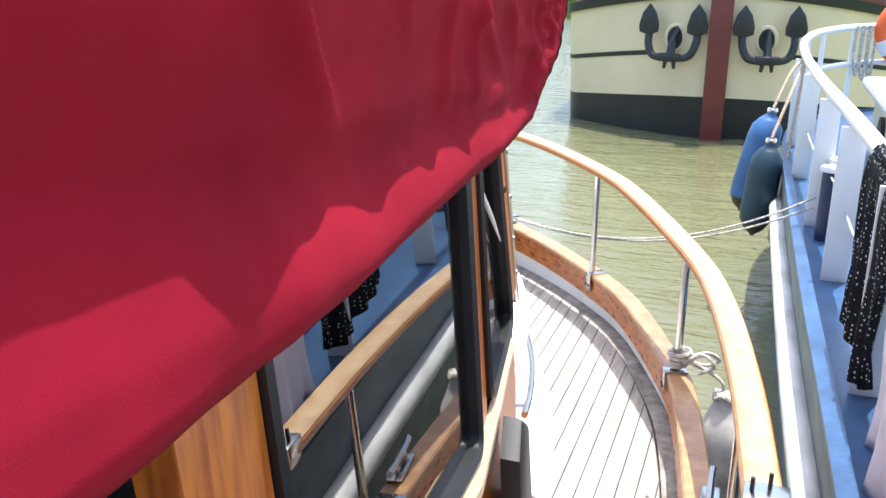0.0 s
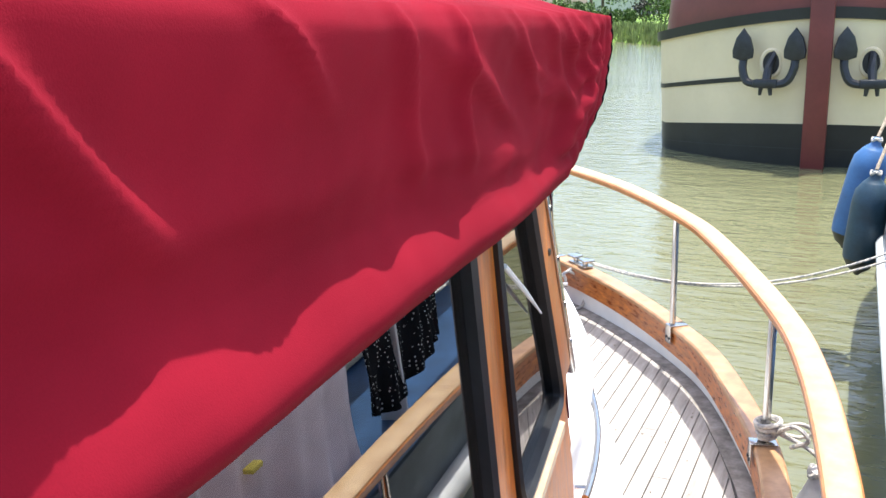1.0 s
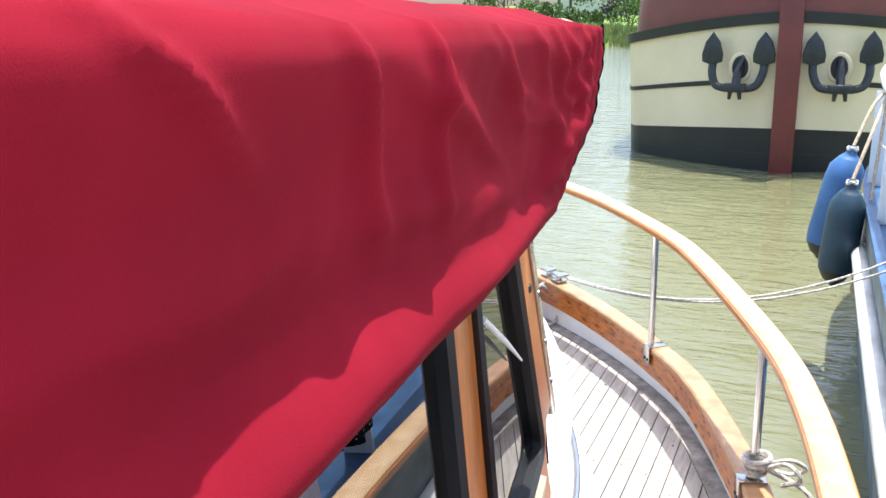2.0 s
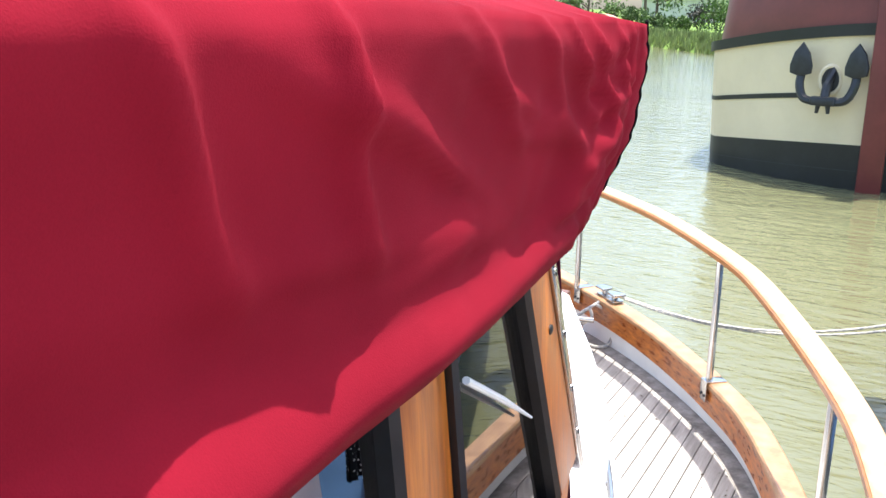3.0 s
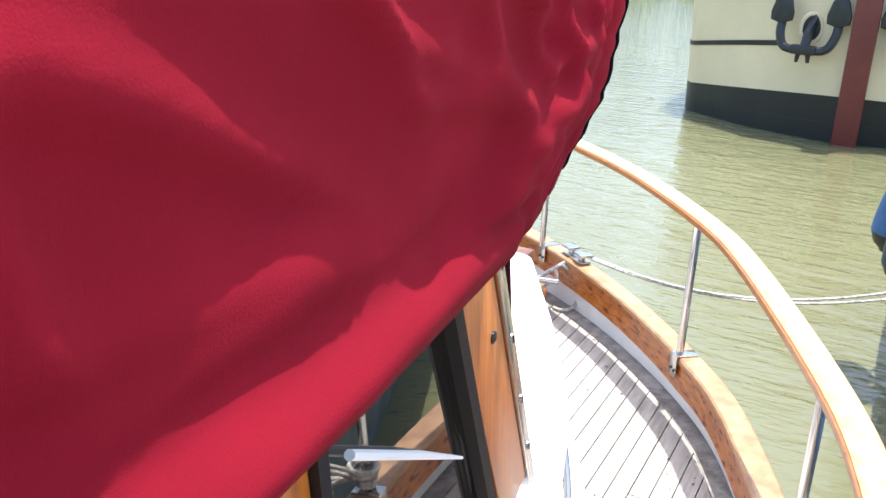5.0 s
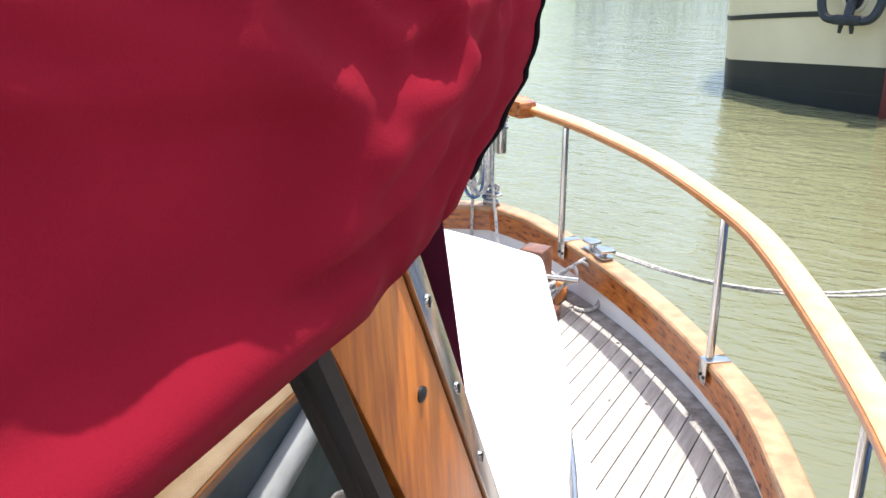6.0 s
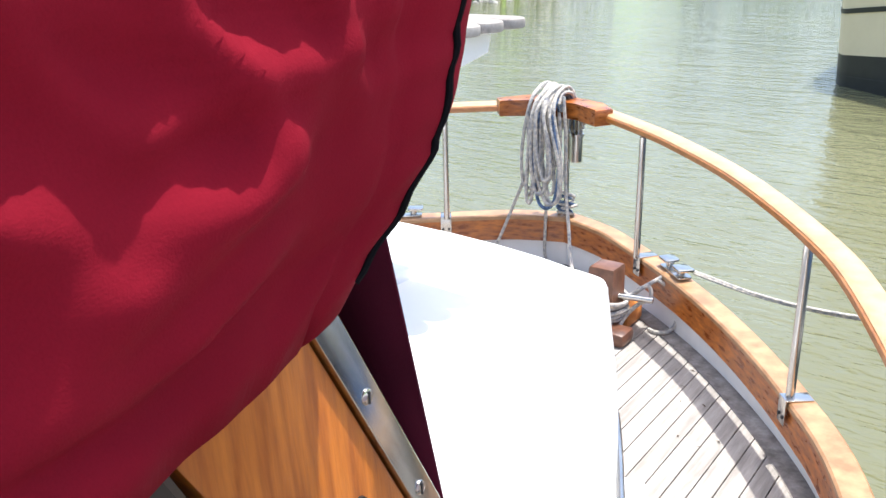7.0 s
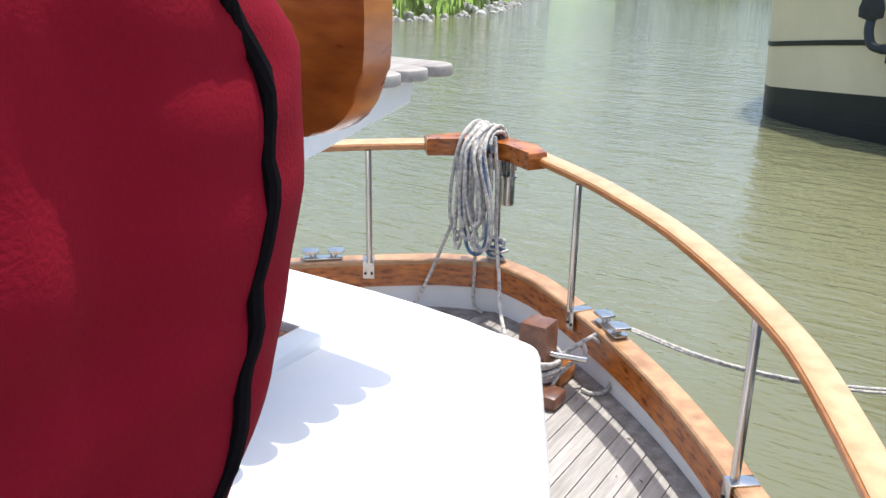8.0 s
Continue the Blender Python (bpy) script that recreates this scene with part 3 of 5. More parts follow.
    part("cabin_floor", box((-1.55, -1.6, 0.80), (1.36, 2.7, 0.84), 0), M["dim"], wheelhouse, "cabin floor with cabin shade in its colour")
    part("roof_board", box((-1.60, -1.6, TOP + 0.03), (1.36, 2.36, TOP + 0.06), 0.01), M["white"], wheelhouse, "white roof board under the cover")
    # partition added behind the panes, coloured as the shaded cabin
    part("inner_lining", box((0.0, -1.55, 0.86), (0.03, 2.4, 2.1), 0), M["dim"], wheelhouse, "near-black partition that holds the cabin's shade")
    # front cloth over the windscreen
    bm = bmesh.new()
    cols = 40
    rows = []
    for j in range(9):
        v = j / 8
        row = []
        for i in range(cols + 1):
            s = i / cols
            x = 1.328 - s * 2 * (1.328 - CX)
            z = 1.50 + v * 0.95
            y = 2.543 + (2.4 - z) * 0.232 + 0.012 * math.sin(s * 60 + 2 * v) * min(1.0, s * 12)
            row.append(bm.verts.new((x, y, z)))
        rows.append(row)
    for r, q in zip(rows, rows[1:]):
        for i in range(cols):
            bm.faces.new((r[i], r[i + 1], q[i + 1], q[i]))
    cover = part("windscreen_cover", bm, M["canvas_dark"], wheelhouse, "dark maroon cloth windscreen cover")
    cover.modifiers.new("thick", "SOLIDIFY").thickness = 0.003
    # black moulded mirror or lamp housing on the side below the window
    bm = bmesh.new()
    prof = [(2.20, 1.20), (2.20, 1.44), (2.30, 1.50), (2.50, 1.38), (2.56, 1.10), (2.38, 1.04)]
    wall_bm = wall_plate(prof, -0.002, 0.05, 0.014)
    part("vent_housing", wall_bm, M["plastic"], wheelhouse, "black moulded plastic vent housing")


build_wheelhouse()

# ---------- red canvas cover over the wheelhouse roof ----------
def resample(path, step):
    out, left = [path[0].copy()], step
    for a, b in zip(path, path[1:]):
        d = (b - a).length
        while d >= left and d > 0:
            a = a.lerp(b, left / d)
            out.append(a.copy())
            d, left = (b - a).length, step
        left -= d
    return out


def cover_path():
    """Plan of the cover's skirt from starboard aft round the front to port."""
    side = [(1.83, -1.6), (1.70, 0.0), (1.628, 0.86), (1.587, 1.3), (1.552, 1.7), (1.522, 2.05), (1.511, 2.25), (1.504, 2.36), (1.499, 2.425), (1.492, 2.455), (1.478, 2.479), (1.450, 2.492), (1.405, 2.497), (1.3, 2.499), (0.8, 2.501), (0.4, 2.503), (CX, 2.505)]
    star = resample(spline([(x, y, 0) for x, y in side], 16), 0.0085)
    return star, star + [Vector((2 * CX - p.x, p.y, 0)) for p in star[::-1]][1::6]


HEM = ((-2.0, 2.28), (0.3, 2.272), (0.7, 2.264), (1.2, 2.254), (2.0, 2.256), (2.2, 2.262), (2.33, 2.275), (2.45, 2.29), (2.7, 2.29))
LIP = ((-2.0, 2.64), (0.8, 2.615), (1.2, 2.588), (1.6, 2.573), (1.9, 2.566), (2.3, 2.556), (2.5, 2.545), (2.7, 2.54))
FRONT = ((2.24, 2.38), (2.283, 2.415), (2.30, 2.437), (2.335, 2.49), (2.355, 2.508), (2.376, 2.522), (2.41, 2.535), (2.46, 2.547), (2.50, 2.543), (2.535, 2.528), (2.55, 2.47), (2.60, 2.42))
INWARD = ((2.25, 0.016), (2.29, 0.013), (2.34, 0.006), (2.40, 0.0))


def bulge(q):
    """The front of the cover stands out most at half height and is drawn inboard at the hem."""
    if q.y > 2.1:
        q.x -= (1 if q.x > CX else -1) * along(INWARD, q.z) * min(1.0, (q.y - 2.1) / 0.32)
    if q.y > 2.2:
        q.y = 2.2 + (q.y - 2.2) * ((along(FRONT, q.z - 0.03) + 2 * along(FRONT, q.z) + along(FRONT, q.z + 0.03)) / 4 - 2.2) / 0.340
    return q


def along(table, y):
    return float(np.interp(y, [a for a, b in table], [b for a, b in table]))


def skirt_low(p):
    return along(HEM, p.y)


def skirt_top(p):
    return along(LIP, p.y) + 0.006 * noise.noise((p.x * 2, p.y * 3.2, 0))


def belt(y):
    """Height of the flared hem band, as a share of the skirt."""
    return float(np.interp(y, (0.5, 0.8, 1.05, 1.4, 2.0, 2.25), (0.50, 0.40, 0.26, 0.22, 0.16, 0.12))) + 0.040 * noise.noise((y * 6.0, 1.3, 0)) + 0.012 * noise.noise((y * 19.0, 5.1, 0))


def tuck(v, y=0.0):
    """How far the cloth lies inside its plan line from the hem (0) to the roof edge (1)."""
    front = min(1.0, max(0.0, (y - 2.2) / 0.22))
    b = belt(y)
    flare = float(np.interp(y, (1.2, 1.7, 2.2), (1.0, 0.75, 0.5)))
    side = float(np.interp(v, (0.0, 0.04, b * 0.45, b * 0.8, b, b + 0.07, 0.65, 0.85, 0.93, 1.0), (0.002, -0.014, -0.011, 0.004, 0.018, 0.026, 0.010, -0.007, -0.010, 0.004)))
    return front * (0.020 * (1 - v) - 0.014) + (1.0 - front) * side * flare


def ramp(t):
    t = max(0.0, min(1.0, t))
    return t * t * (3 - 2 * t)


def fold(p, v):
    """Push of the folds in metres; v runs 0 at the hem to 1 at the roof edge."""
    y = p.y
    f = 0.0
    for y0, lean, width, amp, top, low in FOLDS:
        c = y0 + lean * (1 - v)
        w = width * (0.75 + 0.6 * (1 - v))
        if abs(y - c) < 3 * w:
            k = (y - c) / w
            f += amp * ramp((v - low) / 0.3) * ramp((top - v) / 0.3) * (math.exp(-k * k) if k < 0 else math.exp(-k * k * 2.2))
    for y0, v0, slope, width, amp, y1 in CREASES:
        if y0 < y < y1:
            k = (v - v0 - slope * (y - y0) - 0.05 * noise.noise((y * 6, v0 * 9, 0))) / width
            f += amp * (math.exp(-k * k * 0.6) if k > 0 else math.exp(-k * k * 1.6)) * ramp((y - y0) / (0.4 * (y1 - y0))) * ramp((y1 - y) / (0.4 * (y1 - y0)))
    f += 0.012 * noise.noise((y * 1.9, v * 1.1, 0.3)) + 0.007 * noise.noise((y * 5.0, v * 2.0 - y * 2, 4.0)) + 0.0022 * noise.noise((y * 16.0, v * 5.0 - y * 6, 9.0))
    near = ramp((y - 2.1) / 0.2) * max(0.4, 1 - max(0.0, y - 2.36) * 7)
    f += near * (0.010 * noise.noise((y * 7.0 + v * 2.6, v * 4.6 - y * 4.0, 7.0)) + 0.006 * noise.noise((y * 20.0 - v * 3.0, v * 9.0, 2.0)))
    f *= 1.0 if y < 2.42 else max(0.2, 1 - (y - 2.42) * 12)
    # stitched edge with puckers
    k = (y - 2.40) / 0.006
    f -= 0.0035 * math.exp(-k * k)
    if 2.40 < y < 2.48:
        f += 0.0012 * math.sin(v * 48 + 3 * noise.noise((v * 9, 0, 2))) * ramp((y - 2.40) / 0.02) * ramp((2.48 - y) / 0.03)
    return f


# start along the boat, lean, width, height, upper and lower end
FOLDS = [(-0.9, 0.1, 0.05, 0.016, 1.1, 0.2), (-0.4, 0.15, 0.05, 0.016, 1.1, 0.3), (-0.05, 0.16, 0.04, 0.016, 1.1, 0.4), (0.28, 0.15, 0.045, 0.018, 1.1, 0.42), (0.55, 0.24, 0.042, 0.020, 1.1, 0.45),
         (0.88, 0.38, 0.034, 0.024, 1.15, 0.38), (1.17, 0.45, 0.022, 0.013, 1.15, 0.62), (1.425, 0.17, 0.026, 0.014, 1.15, 0.28), (1.60, 0.12, 0.022, 0.014, 1.15, 0.25),
         (1.83, 0.34, 0.026, 0.008, 1.15, 0.40), (2.00, 0.30, 0.030, 0.010, 1.15, 0.15), (2.10, 0.26, 0.020, 0.012, 1.15, 0.40), (2.19, 0.20, 0.017, 0.012, 1.1, 0.30), (2.29, 0.14, 0.015, 0.010, 1.1, 0.35), (2.36, 0.06, 0.012, 0.008, 1.1, 0.45),
         (1.26, -0.30, 0.05, 0.006, 0.40, -0.2), (1.72, -0.36, 0.06, 0.006, 0.42, -0.2), (2.06, -0.30, 0.06, 0.005, 0.5, -0.2)]
# long slanting creases: start, height there, slope, width, push, end
CREASES = [(0.45, 0.78, -0.10, 0.09, 0.005, 1.05), (0.7, 0.55, -0.10, 0.07, 0.007, 1.5), (1.46, 0.95, -1.15, 0.055, 0.013, 1.97), (1.35, 0.50, -0.25, 0.06, 0.007, 2.0), (1.72, 0.97, -1.0, 0.04, 0.008, 2.20), (1.85, 0.66, -0.55, 0.05, 0.009, 2.38),
           (2.00, 0.97, -1.2, 0.045, 0.009, 2.38), (1.5, 0.26, 0.03, 0.06, 0.008, 2.05), (2.06, 0.14, 0.55, 0.06, 0.020, 2.36), (2.10, 0.20, 1.5, 0.10, 0.024, 2.38), (2.15, 0.50, 0.7, 0.06, 0.016, 2.39), (2.20, 0.80, -0.6, 0.05, 0.011, 2.40), (2.10, 0.85, 0.1, 0.06, 0.009, 2.40)]


def build_cover():
    cover = thing("canvas_cover", "deep red canvas cover drawn over the wheelhouse roof", "canvas cover")
    star, path = cover_path()
    levels = [(0.10, 0.004, 0.0), (0.040, 0.0, 0.0), (0.004, -0.006, 0.01)]
    rows = []
    bm = bmesh.new()
    n = len(path)
    tops = 34
    for i, p in enumerate(path):
        d = path[min(i + 1, n - 1)] - path[max(i - 1, 0)]
        s = Vector((d.y, -d.x, 0)).normalized() * -1
        if s.dot(Vector((p.x - CX, p.y - 0.3, 0))) < 0:
            s = -s
        zl, zt = skirt_low(p), skirt_top(p)
        col = []
        for o, dz, v in levels:
            f = fold(p, v) * (0.6 if v < 0.05 else 1)
            q = p - s * (o - f)
            col.append(bm.verts.new(bulge(Vector((q.x, q.y, zl + dz)))))
        for k in range(1, tops + 1):
            v = 0.03 + 0.97 * k / tops
            z = zl + 0.01 + (zt - 0.018 - zl - 0.01) * k / tops
            q = p - s * (tuck(v, p.y) - fold(p, v))
            col.append(bm.verts.new(bulge(Vector((q.x, q.y, z)))))
        for o, dz in ((0.05, -0.006), (0.085, 0.006), (0.2, 0.016)):
            q = p - s * (o - fold(p, 1.0) * (0.8 if o < 0.1 else 0.3))
            col.append(bm.verts.new(bulge(Vector((q.x, q.y, zt + dz)))))
        for f in (0.6, 0.3, 0.0):
            q = p - s * 0.2
            col.append(bm.verts.new(bulge(Vector((CX + (q.x - CX) * f, q.y, zt + 0.02 + 0.012 * (1 - f))))))
        rows.append(col)
    for r, q in zip(rows, rows[1:]):
        for k in range(len(r) - 1):
            bm.faces.new((r[k], q[k], q[k + 1], r[k + 1]))
    body = part("cover_cloth", bm, M["canvas"], cover)
    body.data.set_sharp_from_angle(angle=math.pi)
    # black zip where the front panel is closed
    p = min(star, key=lambda q: abs(q.y - 2.447) + abs(q.x - 1.494))
    line = []
    for k in range(41):
        v = 0.02 + 0.98 * k / 40
        zl, zt = skirt_low(p), skirt_top(p)
        line.append(bulge(Vector((p.x - tuck(v, p.y) + fold(p, v) + 0.001, p.y, zl + 0.004 + (zt - zl - 0.016) * v))))
    part("zip", tube(line, 0.0026, 8), M["zip"], cover, "black zip along the front panel")


build_cover()

# ---------- moored barge ahead ----------
STEM = Vector((1.16, 15.58, 0))


def bluff():
    """Half plan of the bow, from the stem round the shoulder to the straight side, as (outward, aft)."""
    pts = [(o, 0.13 * o + 0.15 * o * o) for o in np.linspace(0, 2.62, 22)]
    return pts + [(2.76, 1.72), (2.86, 2.15), (2.93, 2.8), (2.97, 3.6), (2.98, 5.0), (2.98, 12.0), (2.98, 20.0)]


def build_big_barge():
    barge = thing("black_and_cream_barge", "large moored barge with cream bow and black waterline", "barge")
    bluff_plan = bluff()

    def band(z0, z1, lift=0.0, flare=0.0, inner=0.0, start=None):
        """Hull plating between two heights; each height is a pair (stem, shoulder)."""
        bm = bmesh.new()
        rings = []
        for j in range(5):
            t = j / 4
            ring = []
            for sgn in ((-1, 1) if start is None else (start[0],)):
                seq = bluff_plan if sgn > 0 else bluff_plan[::-1]
                if start is not None:
                    seq = [q for q in seq if q[0] > start[1]]
                for o, a in seq:
                    f = min(1.0, o / 2.9) ** 1.6
                    lo, hi = z0[0] + (z0[1] - z0[0]) * f, z1[0] + (z1[1] - z1[0]) * f
                    z = lo + (hi - lo) * t
                    grow = 1 + flare * (z - 1.2) + lift / 2.9
                    ring.append(bm.verts.new((STEM.x + sgn * o * grow, STEM.y + a - lift - 0.04 * (z - 1.0) + inner * max(0, z - 2.5), z)))
            rings.append(ring)
        for r, q in zip(rings, rings[1:]):
            for k in range(len(r) - 1):
                bm.faces.new((r[k], r[k + 1], q[k + 1], q[k]))
        return bm

    black = ((-0.5, -0.5), (0.68, 0.45))
    cream = ((0.68, 0.45), (2.30, 1.90))
    part("bottom_plating", band(*black, flare=0.012), M["hull_black"], barge, "black painted bottom plating")
    part("bow_plating", band(*cream, flare=0.012), M["cream"], barge, "cream painted bow plating")
    part("rubbing_band", band((2.28, 1.88), (2.45, 2.04), lift=0.05, flare=0.012), M["hull_black"], barge, "black rubbing band")
    for sgn in (-1, 1):
        part("stripe", band((1.38, 1.06), (1.46, 1.13), lift=0.012, flare=0.012, start=(sgn, 1.05)), M["hull_black"], barge, "thin black stripe")
    part("weld_line", band((0.28, 0.14), (0.295, 0.155), lift=0.012, flare=0.012), M["iron"], barge)
    part("bulwark", band((2.45, 2.04), (3.4, 2.78), flare=-0.035, inner=0.10), M["oxide"], barge, "red oxide bulwark leaning inwards")
    stem = prism([(-0.17, -0.5), (0.17, -0.5), (0.17, 3.6), (-0.17, 3.6)], 0.34, "y", 0, bevel=0.02)
    bmesh.ops.transform(stem, matrix=Matrix.Translation((STEM.x, STEM.y - 0.13, 0)) @ Matrix.Rotation(radians(2.3), 4, "X"), verts=stem.verts)
    part("stem_post", stem, M["oxide"], barge, "red oxide stem post")
    part("deck_plate", prism([(STEM.x + s * o * 0.93, STEM.y + 0.25 + a) for s, seq in ((-1, bluff_plan[::-1]), (1, bluff_plan)) for o, a in seq], 0.04, "z", 2.5, bevel=0), M["oxide"], barge)
    part("deckhouse", box((STEM.x - 1.9, STEM.y + 2.6, 2.5), (STEM.x + 1.9, STEM.y + 9, 3.75), 0.08), M["white"], barge, "white deckhouse")
    part("white_rail", tube(spline([(STEM.x - 2.0, STEM.y + 2.0, 3.05), (STEM.x - 1.7, STEM.y + 1.4, 3.5), (STEM.x - 1.2, STEM.y + 0.8, 3.75)], 6), 0.03, 8), M["white"], barge)

    def anchor(side):
        cx = STEM.x + side * 0.71
        y = STEM.y + 0.10
        bm = bmesh.new()
        # hawse ring
        ring = [Vector((cx + 0.145 * math.cos(a), y + 0.02, 1.61 + 0.20 * math.sin(a))) for a in np.linspace(0, 2 * math.pi, 21)]
        part("hawse_ring", tube(ring, 0.04, 8), M["cream"], barge, "cream hawse pipe ring")
        part("hawse_hole", lathe([(0.145, 0.0), (0.145, 0.06)], m=Matrix.Rotation(radians(90), 4, "X") @ Matrix.Diagonal((1, 1.35, 1, 1)), at=(cx, y + 0.05, 1.61), sides=20), M["hull_black"], barge)
        hook = spline([(cx - 0.42, y - 0.10, 1.88), (cx - 0.415, y - 0.16, 1.66), (cx - 0.33, y - 0.20, 1.47), (cx - 0.15, y - 0.22, 1.42), (cx + 0.15, y - 0.22, 1.42), (cx + 0.33, y - 0.20, 1.47), (cx + 0.415, y - 0.16, 1.66), (cx + 0.42, y - 0.10, 1.88)], 6)
        tube(hook, 0.066, 8, bm)
        tube([(cx + 0.02, y + 0.05, 1.92), (cx, y - 0.12, 1.66), (cx, y - 0.22, 1.42)], 0.07, 8, bm)
        box((cx - 0.20, y - 0.30, 1.36), (cx + 0.20, y - 0.14, 1.50), 0.03, bm)
        for s in (-0.07, 0.07):
            tube([(cx + s, y - 0.22, 1.40), (cx + s * 1.25, y - 0.22, 1.24)], lambda t: 0.045 * (1 - 0.4 * t), 8, bm)
        for s in (-1, 1):
            fluke = [(cx + s * 0.42 + a, b) for a, b in ((-0.165, 1.84), (-0.175, 1.96), (-0.12, 2.16), (0.0, 2.32), (0.12, 2.16), (0.175, 1.96), (0.165, 1.84), (0.05, 1.80), (-0.05, 1.80))]
            prism(fluke, 0.07, "y", y - 0.20, bevel=0.02, bm=bm)
        bmesh.ops.transform(bm, matrix=Matrix.Translation((cx, y, 1.13)) @ Matrix.Rotation(radians(side * 12), 4, 'Z') @ Matrix.Scale(0.95, 4) @ Matrix.Translation((-cx, -y, -1.24)), verts=bm.verts)
        part("anchor", bm, M["iron"], barge, "black stockless anchor housed in the bow")

    anchor(-1)
    anchor(1)


build_big_barge()

# ---------- neighbouring barge alongside ----------
BD = 1.22


def build_neighbour():
    nb = thing("blue_and_white_barge", "white barge moored alongside with blue painted deck", "barge")
    plan = spline([(2.36, -4, 0), (2.35, 0, 0), (2.30, 2.6, 0), (2.24, 4.5, 0), (2.19, 6.8, 0), (2.18, 8.2, 0), (2.26, 9.2, 0), (2.6, 10.2, 0), (3.3, 10.9, 0), (4.4, 11.2, 0)], 7)
    n = len(plan)
    part("hull_side", sweep(plan, [(0.0, BD - 0.004), (-0.05, BD - 0.02), (-0.02, 0.86), (-0.0, 0.55), (0.02, 0.0), (0.05, -0.4), (0.2, -0.4), (0.2, BD - 0.03)]), M["barge_grey"], nb, "weathered dark grey-green hull plating")
    part("strake", tube([Vector((p.x - 0.065, p.y, 0.93)) for p in plan], 0.055, 12), M["barge_white"], nb, "white tubular rubbing strake")
    bm = bmesh.new()
    edge = [Vector((p.x + 0.0, p.y, BD)) for p in plan]
    far = [Vector((6.6 if p.y < 9.5 else max(6.6 - (p.y - 9.5) * 1.3, p.x), p.y, BD)) for p in plan]
    a, b = [bm.verts.new(p) for p in edge], [bm.verts.new(p) for p in far]
    c = [bm.verts.new(p - Vector((0, 0, 1.6))) for p in far]
    for i in range(n - 1):
        bm.faces.new((a[i], b[i], b[i + 1], a[i + 1]))
        bm.faces.new((b[i], c[i], c[i + 1], b[i + 1]))
    part("deck", bm, M["blue"], nb, "glossy blue painted steel deck")
    part("deck_lip", sweep([p + Vector((0, 0, 0.0)) for p in edge], [(-0.055, 0.0), (-0.055, 0.02), (0.0, 0.03), (0.0, 0.0)]), M["blue"], nb, "raised blue deck edge")
    rail = thing("barge_rail", "white tubular rail on flat white stanchions", "railing")
    # the rail stands a little inside the deck edge
    top = spline([(2.47, -4, 1.95), (2.45, 0, 1.95), (2.41, 2.6, 1.95), (2.345, 4.6, 1.95), (2.265, 6.4, 1.95), (2.215, 8.2, 1.97), (2.24, 9.2, 2.02), (2.42, 9.95, 2.06), (2.9, 10.6, 2.09), (3.8, 10.95, 2.1), (4.6, 11.0, 2.1)], 7)
    part("top_rail", tube(top, 0.034, 12), M["white"], rail)
    part("mid_rail", tube([p - Vector((0, 0, 0.36)) for p in top if p.y > 9.0], 0.026, 10), M["white"], rail)
    for y in (-2.4, -1.25, -0.1, 1.05, 2.2, 3.38, 4.6, 5.58, 6.9, 8.2):
        p = min(top, key=lambda q: abs(q.y - y))
        bm = box((-0.055, -0.008, BD), (0.055, 0.008, 1.93), 0.003, m=Matrix.Translation((p.x - 0.01, y, 0)))
        part("stanchion", bm, M["white"], rail, "flat white steel stanchion")
    for p in [q for q in top if q.y > 9.4][::5]:
        part("stanchion", tube([(p.x, p.y, BD), (p.x, p.y, p.z)], 0.026, 8), M["white"], rail)
    wire = [Vector((p.x + 0.0, p.y, 1.55 + 0.02 * math.sin(p.y * 2.7))) for p in top if p.y < 8]
    part("guard_line", tube(wire, 0.006, 6), M["rope"], rail, "thin white guard line")
    cab = thing("barge_cabin", "cream painted barge cabin with white roof", "cabin")
    part("cabin_side", box((2.76, -3.5, BD), (5.9, 8.1, 1.72), 0.05), M["cream"], cab, "cream cabin side")
    part("cabin_roof", box((2.66, -3.6, 1.72), (6.0, 8.25, 1.81), 0.04), M["white"], cab, "white cabin roof with rounded edge")
    part("porthole", lathe([(0.12, 0), (0.12, 0.03)], m=Matrix.Rotation(radians(-90), 4, "Y"), at=(2.76, 7.3, 1.50), sides=18), M["hull_black"], cab)
    part("porthole", lathe([(0.12, 0), (0.12, 0.03)], m=Matrix.Rotation(radians(-90), 4, "Y"), at=(2.76, 4.2, 1.50), sides=18), M["hull_black"], cab)


build_neighbour()


# ---------- ropes, fenders, bitts ----------
def rope_curve(a, b, sag, n=16):
    a, b = Vector(a), Vector(b)
    return [a.lerp(b, t) - Vector((0, 0, sag * 4 * t * (1 - t))) for t in np.linspace(0, 1, n)]


